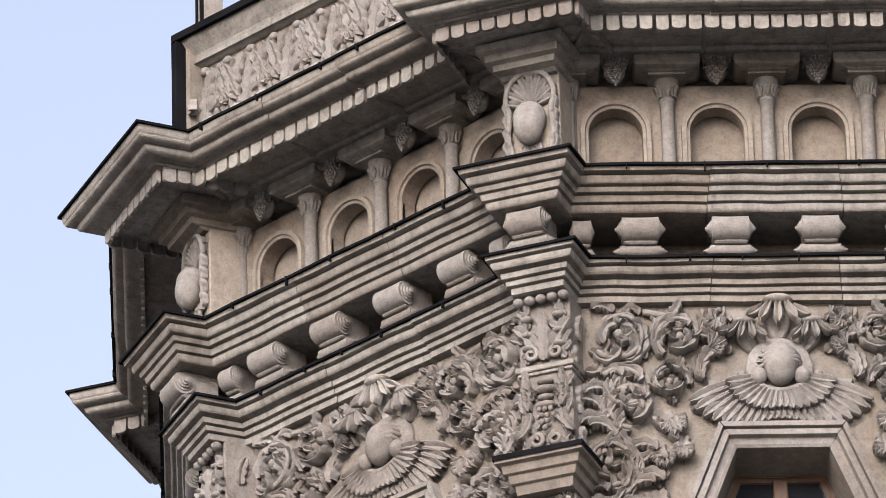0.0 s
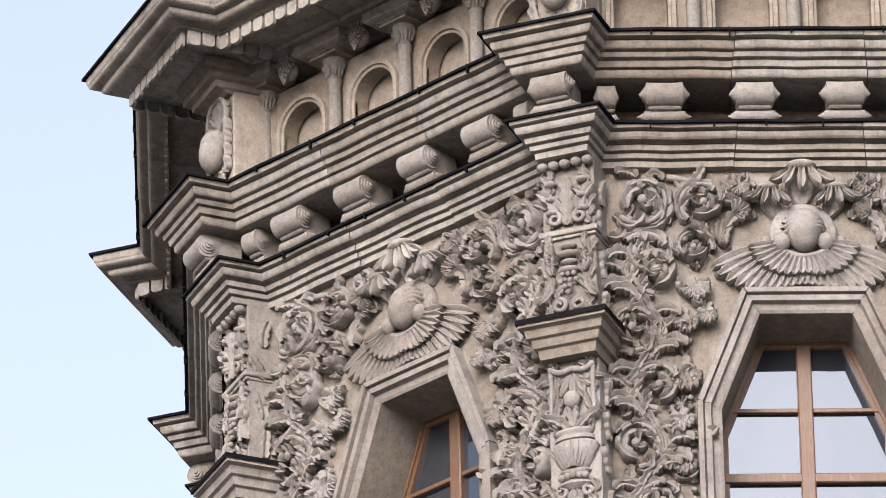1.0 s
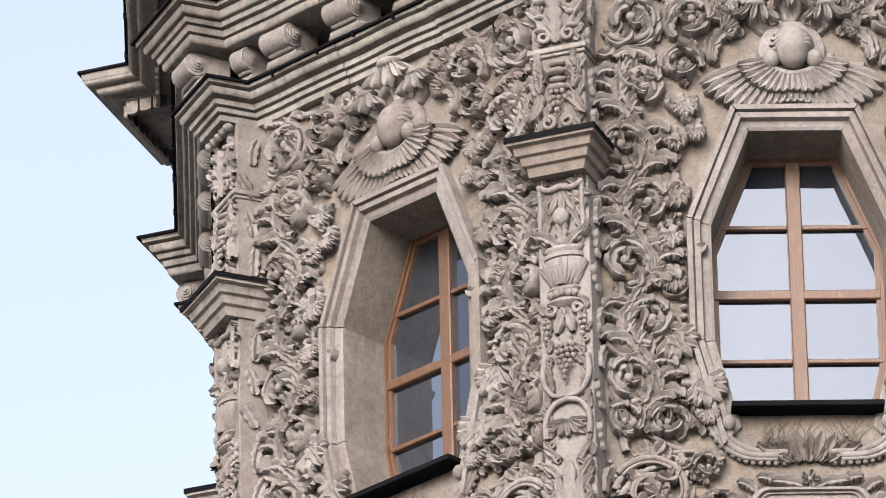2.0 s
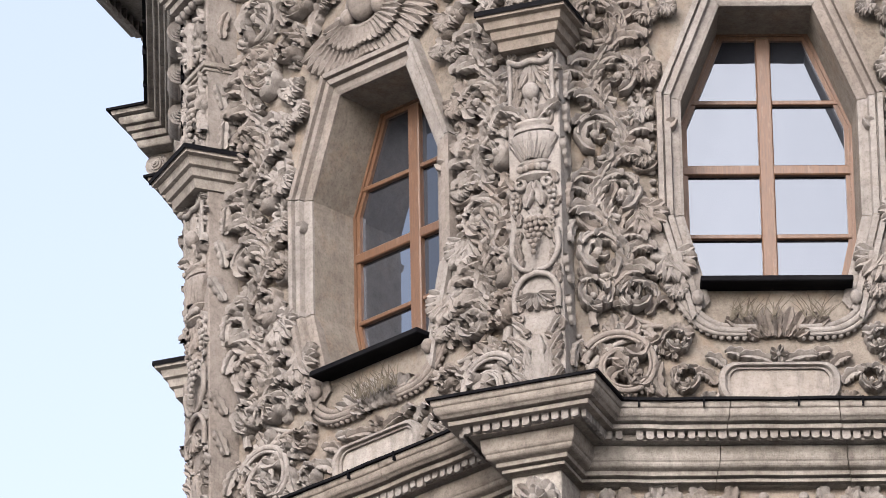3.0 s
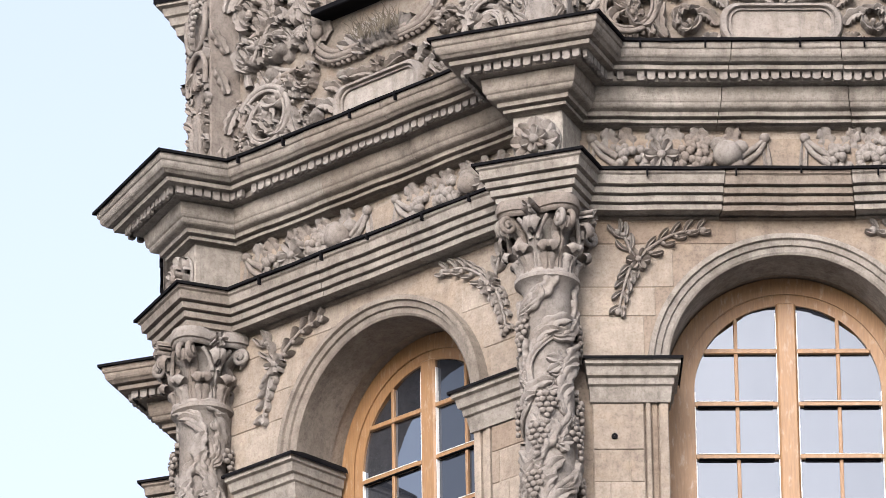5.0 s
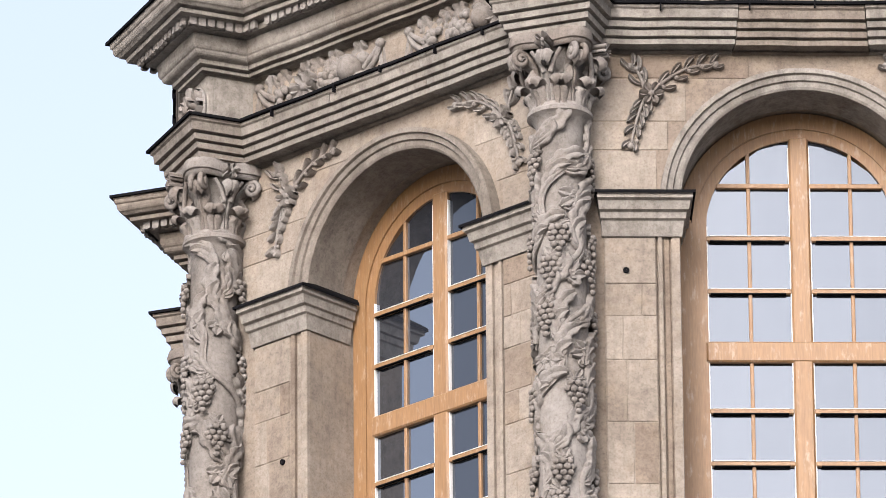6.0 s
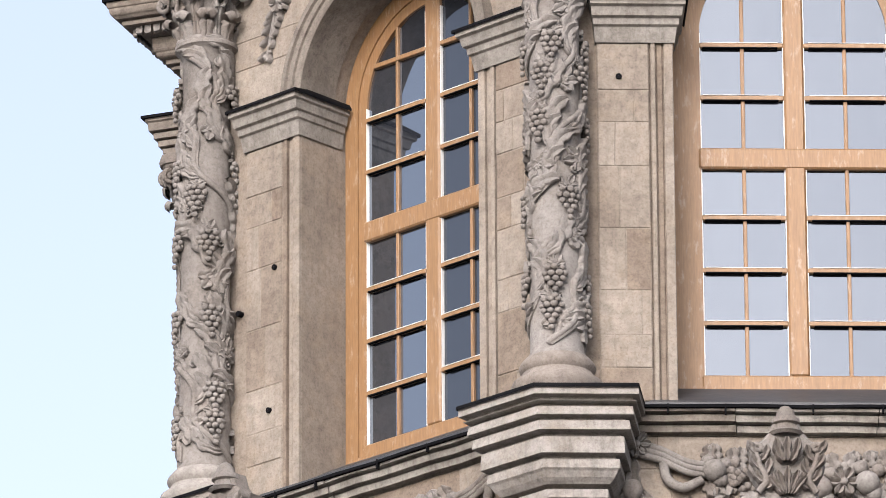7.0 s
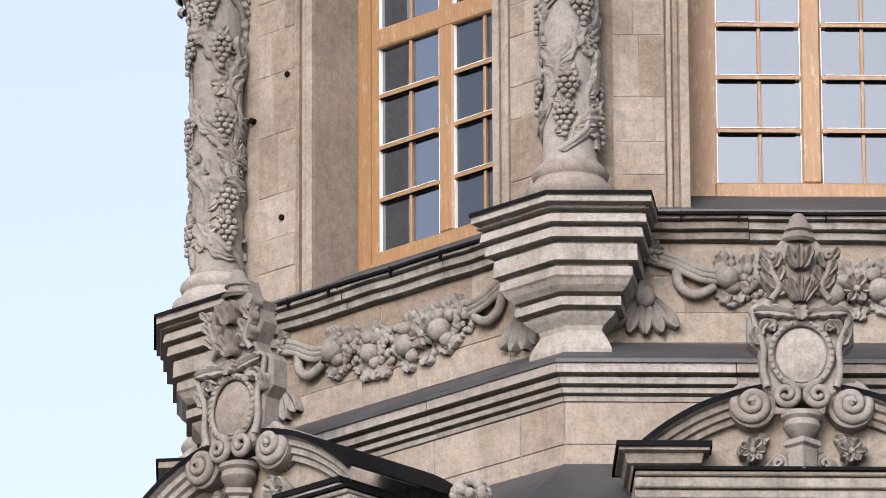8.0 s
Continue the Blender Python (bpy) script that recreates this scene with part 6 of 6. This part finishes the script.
def crest_cartouche():
    t = thing("crested_cartouche", "limestone cartouche with a blank oval and leafy crest", "cartouche", group="crested cartouches")
    PQ = 5.0
    mp = flat(PQ)
    b = Buf()
    half = [(0.12, 17.42), (0.22, 17.47), (0.245, 17.62), (0.26, 17.74), (0.325, 17.80), (0.325, 17.97), (0.29, 18.02), (0.20, 18.03), (0.175, 18.12), (0.235, 18.24), (0.21, 18.33), (0.235, 18.38), (0.15, 18.41), (0.10, 18.47), (0.07, 18.56)]
    out = half + [(-u, z) for u, z in reversed(half)]
    n = len(out)
    inn = offset_loop(out, 0.015)
    b.grid([[(u, PQ - 0.14, z) for u, z in out], [(u, PQ - 0.02, z) for u, z in out], [(u, PQ, z) for u, z in inn]], close_u=True)
    k = len(b.v)
    b.f += [tuple(range(k - n, k)), tuple(reversed(range(n)))]
    part("slab", b.mesh("slab", CARVED), t)
    o = Buf()
    zc = 17.71
    ell = lambda k, q: [(0.155 * k * math.cos(2 * math.pi * i / 28), q, zc + 0.175 * k * math.sin(2 * math.pi * i / 28)) for i in range(28)]
    o.grid([ell(1.0, PQ - 0.01), ell(0.98, PQ + 0.012), ell(0.6, PQ + 0.03), ell(0.002, PQ + 0.035)], close_u=True)
    part("oval", o.mesh("oval", PALE, True, 60), t, "smooth blank oval field")
    c = Buf()
    tube(c, mp, [(0.185 * math.cos(radians(a)), 0.02, zc + 0.205 * math.sin(radians(a))) for a in range(0, 361, 12)], 0.021)
    part("rim", c.mesh("rim", CARVED, True, 60), t)
    c = Buf()
    for i in range(30):
        a = 2 * math.pi * i / 30
        ball(c, mp, 0.187 * math.cos(a), 0.035, zc + 0.207 * math.sin(a), 0.016)
    part("bead_ring", c.mesh("bead_ring", CARVED, True, 60), t)
    for s in (-1, 1):
        c = Buf()
        tube(c, mp, spiral(s * 0.10, 17.45, 0.085, 90, 1.7, s, 0.02, 0.06, 24), 0.030, 0.018)
        tube(c, mp, [(s * 0.21, 0.03, 17.50), (s * 0.235, 0.03, 17.62), (s * 0.23, 0.03, 17.76), (s * 0.28, 0.03, 17.90), (s * 0.29, 0.03, 17.99)], 0.024, 0.018)
        carving("bottom_scroll", c, t)
        c = Buf()
        for i in range(4):
            leaf(c, mp, s * 0.245, 17.78 + 0.045 * i, 90 - s * (60 - 50 * i), 0.11, 0.035, s * 90, 0.045, 2, 0.04)
        leaf(c, mp, s * 0.03, 17.965, 90 - s * 75, 0.26, 0.045, -s * 30, 0.05, 3, 0.05)
        tube(c, mp, spiral(s * 0.255, 17.985, 0.045, 200, 1.3, s, 0.02, 0.05, 16), 0.020, 0.012)
        carving("shoulder_leaf", c, t)
        c = Buf()
        tube(c, mp, [(s * 0.18, 0.03, 18.06), (s * 0.13, 0.04, 18.14), (s * 0.17, 0.04, 18.24), (s * 0.19, 0.04, 18.33)], 0.022, 0.016)
        for i in range(6):
            leaf(c, mp, s * (0.13 + 0.008 * i), 18.09 + 0.045 * i, 90 - s * (70 if i % 2 else -50), 0.10, 0.028, s * (60 if i % 2 else -60), 0.04, 2, 0.035, 0.015)
        tube(c, mp, spiral(s * 0.18, 18.34, 0.045, 270, 1.2, s, 0.02, 0.06, 16), 0.022, 0.013)
        carving("crest_leaf", c, t)
    c = Buf()
    for k in (-2, 2, -1, 1, 0):
        leaf(c, mp, 0.015 * k, 18.05, 90 - 15 * k, 0.17 - 0.02 * abs(k), 0.024, -10 * k, 0.045, 2, 0.03, 0.02)
    for k in (-1, 1, 0):
        leaf(c, mp, 0.02 * k, 18.26, 90 - 38 * k, 0.14, 0.03, 40 * k, 0.05, 2, 0.05, 0.03)
    leaf(c, mp, 0, 18.02, 270, 0.10, 0.06, 0, 0.05, 3, 0.03, 0.02)
    carving("palm", c, t)
    f = lathe([(18.44, 0.09), (18.46, 0.11), (18.48, 0.08), (18.51, 0.07), (18.52, 0.09), (18.55, 0.085), (18.57, 0.06), (18.60, 0.055), (18.63, 0.03), (18.64, 0.005)], 14, PQ - 0.03)
    part("finial", f.mesh("finial", CARVED, True, 50), t)
    return t


def end_pier():
    t = thing("pediment_pier", "dark-capped limestone pier with a leaf capital", "pilaster", group="pediment piers")
    b = Buf()
    rows = []
    for z, h in ((17.14, 0.275), (17.10, 0.275), (17.09, 0.24), (17.03, 0.225), (17.02, 0.20), (16.98, 0.19), (16.97, 0.17), (16.2, 0.16)):
        rows.append([(-h, 4.5, z), (-h, 4.75 + h, z), (h, 4.75 + h, z), (h, 4.5, z)])
    rows.insert(0, [(p[0], 4.4, 17.15) for p in rows[0]])
    b.grid(rows)
    part("cap", b.mesh("cap", MOULDED), t)
    part("flashing", Buf().box(-0.29, 0.29, 4.4, 5.04, 17.12, 17.155).mesh("flashing", SHEET), t, "dark sheet-metal flashing")
    c = Buf()
    mp = flat(4.92)
    for k in range(-1, 2):
        leaf(c, mp, 0.1 * k, 16.75, 90, 0.18, 0.05, 0, 0.05, 3, 0.07)
    for s in (-1, 1):
        tube(c, mp, spiral(s * 0.14, 16.92, 0.05, 90, 1.4, s, 0.02, 0.06, 16), 0.022, 0.013)
    carving("leaf_capital", c, t)
    return t


def corner_finial():
    b = Buf()
    rnd = random.Random(5)
    for i in range(34):
        a, e = rnd.uniform(0, 2 * math.pi), rnd.uniform(-0.2, 1.4)
        ball(b, flat(0), 0.10 * math.cos(a) * math.cos(e), 0.10 * math.sin(a) * math.cos(e), 0.10 + 0.09 * math.sin(e), 0.035)
    b.join(lathe([(0.12, 0.09), (0.03, 0.08), (0.0, 0.12), (-0.5, 0.12)], 12, 0))
    return b.mesh("fruit_finial", PALE, True, 60)


pd, cc, ep = pediment(), crest_cartouche(), end_pier()
FIN = corner_finial()
for a, du, dz in ((0, -0.225, 0.0), (45, -0.18, 0.165), (315, -0.225, 0)):
    m = side(a) @ pose(du, 0, dz)
    if a == 0:
        pd.matrix_basis, cc.matrix_basis, ep.matrix_basis = m, m, side(a) @ pose(du - 0.84, 0, dz)
    else:
        copy_thing(pd, m)
        copy_thing(cc, m)
        copy_thing(ep, side(a) @ pose(du - 0.88, 0, dz))
    copy_thing(ep, side(a) @ pose(du + (0.66 if a == 45 else 0.88), 0, dz - (0.10 if a == 45 else 0)))
    if a == 45:
        thing("fruit_finial", "pale limestone finial of heaped fruit", "finial", side(a) @ pose(1.75, -4.9, 16.80), "fruit finials", data=FIN)


# ---- parapet above the crowning cornice ----
par = octagon_ring([(31.12, 3.6), (31.12, 3.88), (30.1, 3.88), (30.1, 3.6)])
thing("parapet_wall", "limestone parapet above the crowning cornice", "wall", side(0), kind="structure", data=par.mesh("parapet_wall", GROUND_STONE))
cp = octagon_ring([(31.30, 3.6), (31.30, 4.02), (31.27, 4.015), (31.22, 3.985), (31.17, 3.95), (31.135, 3.94), (31.13, 3.955), (31.10, 3.955), (31.095, 3.93), (31.08, 3.90), (31.075, 3.87)])
coping = thing("parapet_coping", "dark-topped limestone coping of the parapet", "coping", side(0), kind="structure", data=cp.mesh("parapet_coping", MOULDED))
fl = octagon_ring([(31.36, 3.6), (31.34, 4.06), (31.285, 4.06), (31.285, 4.024), (31.304, 4.0), (31.304, 3.6)])
part("flashing", fl.mesh("flashing", SHEET), coping, "dark sheet-metal flashing")
# darker stone and a black strip carry the shade of the parapet's corners
STRIP = Buf().box(-0.07, 0.07, 4.15, 4.30, 30.1, 31.28, 0.02).mesh("corner_strip", GROUND_STONE)
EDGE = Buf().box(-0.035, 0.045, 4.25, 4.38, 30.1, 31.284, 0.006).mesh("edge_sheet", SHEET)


def parapet_relief():
    t = thing("parapet_relief", "limestone parapet relief of waving leaves and beads", "relief", group="parapet reliefs")
    mp = flat(3.88)
    rnd = random.Random(8)
    for k in range(30):
        u = -1.50 + 0.1035 * k
        s = (-1) ** (k // 2)
        b = Buf()
        leaf(b, mp, u, 30.42, 90 + 8 * s + rnd.uniform(-4, 4), 0.58, 0.062, -34 * s, 0.05, 6, 0.03)
        carving("leaf", b, t)
        b = Buf()
        leaf(b, mp, u + 0.05, 31.04, 270 + 10 * s, 0.42, 0.05, 36 * s, 0.045, 5, 0.03)
        carving("leaf", b, t)
    for z, r, nm, st, n in ((31.03, 0.042, "curl", 0.23, 14), (30.575, 0.085, "bead", 0.262, 12)):
        for k in range(n):
            b = Buf()
            ball(b, mp, (k - (n - 1) / 2) * st, 0.03, z, r, 0.7, 0.75)
            carving(nm, b, t, "", PALE if nm == "bead" else CARVED)
    return t


pr = parapet_relief()
pr.matrix_basis = side(0)
for a in (45, 90, 315):
    copy_thing(pr, side(a))
POST = [Buf().box(-0.085, 0.085, 3.98, 4.2, 31.34, 31.40, 0.01).mesh("post_foot", PALE), Buf().box(-0.066, 0.066, 4.02, 4.175, 31.40, 32.2, 0.012).mesh("post_shaft", PALE)]
# dark strip laid on the post to stand for a shaded groove
POST_GROOVE = Buf().box(-0.014, 0.014, 0, 0.03, 31.40, 32.2, 0.006).mesh("rib", SHEET)
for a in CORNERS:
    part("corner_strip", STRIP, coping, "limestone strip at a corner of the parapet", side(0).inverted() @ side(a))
    part("edge_sheet", EDGE, coping, "dark strip for the shaded edge of a parapet corner", side(0).inverted() @ side(a))
    po = thing("parapet_post", "pale stone post standing on a corner of the parapet", "post", side(a), "parapet posts")
    part("foot", POST[0], po)
    shaft = part("shaft", POST[1], po)
    for u in (-0.03, 0.05):
        part("rib", POST_GROOVE, shaft, "thin dark strip in place of a groove", pose(u, -4.16, 0))


# ---- dry weeds in the window ledges, black plugs in place of holes in the wall ----
def weed_mat():
    m, nt, b = mat("dry_grass")
    col = ramp(nt, noise_fac(nt, 12, 3), [(0.3, (0.05, 0.042, 0.03)), (0.7, (0.14, 0.118, 0.088))])
    nt.links.new(col, b.inputs["Base Color"])
    b.inputs["Roughness"].default_value = 0.9
    return m


WEED = weed_mat()
for a, u0, u1, z0, n, seed in ((45, -0.12, 0.25, 24.60, 90, 3), (0, -0.32, 0.0, 24.64, 40, 4), (0, 0.18, 0.32, 24.64, 24, 5)):
    rnd = random.Random(seed)
    b = Buf()
    for i in range(n):
        u, q = rnd.uniform(u0, u1), Q + 0.06 + rnd.uniform(0, 0.10)
        h, du, dq = rnd.uniform(0.05, 0.15), rnd.uniform(-0.12, 0.12), rnd.uniform(0.0, 0.09)
        w = 0.004
        b.grid([[(u - w, q, z0), (u + w, q, z0)], [(u + du * 0.4 - w, q + dq * 0.3, z0 + h * 0.6), (u + du * 0.4 + w, q + dq * 0.3, z0 + h * 0.6)], [(u + du - 0.001, q + dq, z0 + h), (u + du + 0.001, q + dq, z0 + h)]])
    thing("dry_weeds", "dry straw-coloured weeds growing on a ledge under a window", "weeds", side(a), "dry weeds", "stuff", b.mesh("dry_weeds", WEED))
stub = lathe([(0.0, 0.002), (0.0, 0.02), (-0.09, 0.022)], 8, 0)
stub.v = [(u, z * 1.0, q) for u, q, z in stub.v]
STUB = stub.mesh("iron_stub", SHEET)
for a, u, z in ((45, -1.02, 20.68), (45, -1.07, 19.70), (0, -1.15, 21.32), (45, -1.35, 20.44)):
    thing("iron_stub", "rusty black iron stub set in the wall", "anchor", side(a) @ pose(u, -Q - 0.04, z), "iron stubs", data=STUB)


# ---- ashlar courses of the lower storey, stone by stone ----
rnd = random.Random(31)


def ashlar_stone(u0, u1, z0, z1, o):
    g = 0.003
    return Buf().box(u0 + g, u1 - g, Q - 0.05, Q + o, z0 + g, z1 - g, 0.004).mesh("stone", ASHLAR)


stones = []
for s in (-1, 1):
    z = 19.13
    while z < 21.5:
        z2 = min(z + rnd.choice((0.22, 0.3, 0.34, 0.42)), 21.55)
        cut = rnd.uniform(-1.22, -1.02)
        for u0, u1 in ((-1.288, cut), (cut, -0.957)) if rnd.random() < 0.45 else ((-1.288, -0.957),):
            a, c = (u0, u1) if s < 0 else (-u1, -u0)
            stones.append(ashlar_stone(a, c, z, z2, 0.024 + rnd.uniform(-0.002, 0.004)))
        z = z2
    z = 21.86
    while z < 22.75:
        z2 = min(z + rnd.choice((0.2, 0.26, 0.3)), 22.82)
        lim = -math.sqrt(max(0.94 ** 2 - (z - 21.78) ** 2, 0.01)) - 0.004
        if lim < -0.3:
            a, c = (-1.42, lim) if s < 0 else (-lim, 1.42)
            stones.append(ashlar_stone(a, c, z, z2, 0.004 + rnd.uniform(0, 0.003)))
        z = z2
for k, a in enumerate(FACES):
    if a in (0, 45, 90, 315):
        w = bpy.data.objects[f"wall_{k + 1}_lower"]
        for me in stones:
            part("stone", me, w)


def course_stones(q, z_rows, seed):
    """Stones of one face in courses, each between the heights of its row."""
    r = random.Random(seed)
    e = q * T22
    out = []
    for z0, z1 in zip(z_rows, z_rows[1:]):
        u = -e
        while u < e - 0.01:
            u2 = u + r.uniform(0.45, 0.85)
            u2 = e if e - u2 < 0.3 else u2
            o = r.uniform(0.004, 0.009)
            out.append(Buf().box(u + 0.003, u2 - 0.003, q - 0.05, q + o, z0 + 0.003, z1 - 0.003, 0.004).mesh("stone", ASHLAR))
            u = u2
    return out


drum_stones = course_stones(3.9, (16.95, 17.24, 17.49, 17.77), 3)
base_stones = course_stones(Q + 0.004, (18.24, 18.44, 18.68, 18.90), 4)
for k, a in enumerate(FACES):
    if a in (0, 45, 90, 315):
        for me in base_stones:
            part("stone", me, bpy.data.objects[f"wall_{k + 1}_base"])
        for me in drum_stones:
            part("stone", me, bpy.data.objects["drum_wall"], m=side(0).inverted() @ side(a))
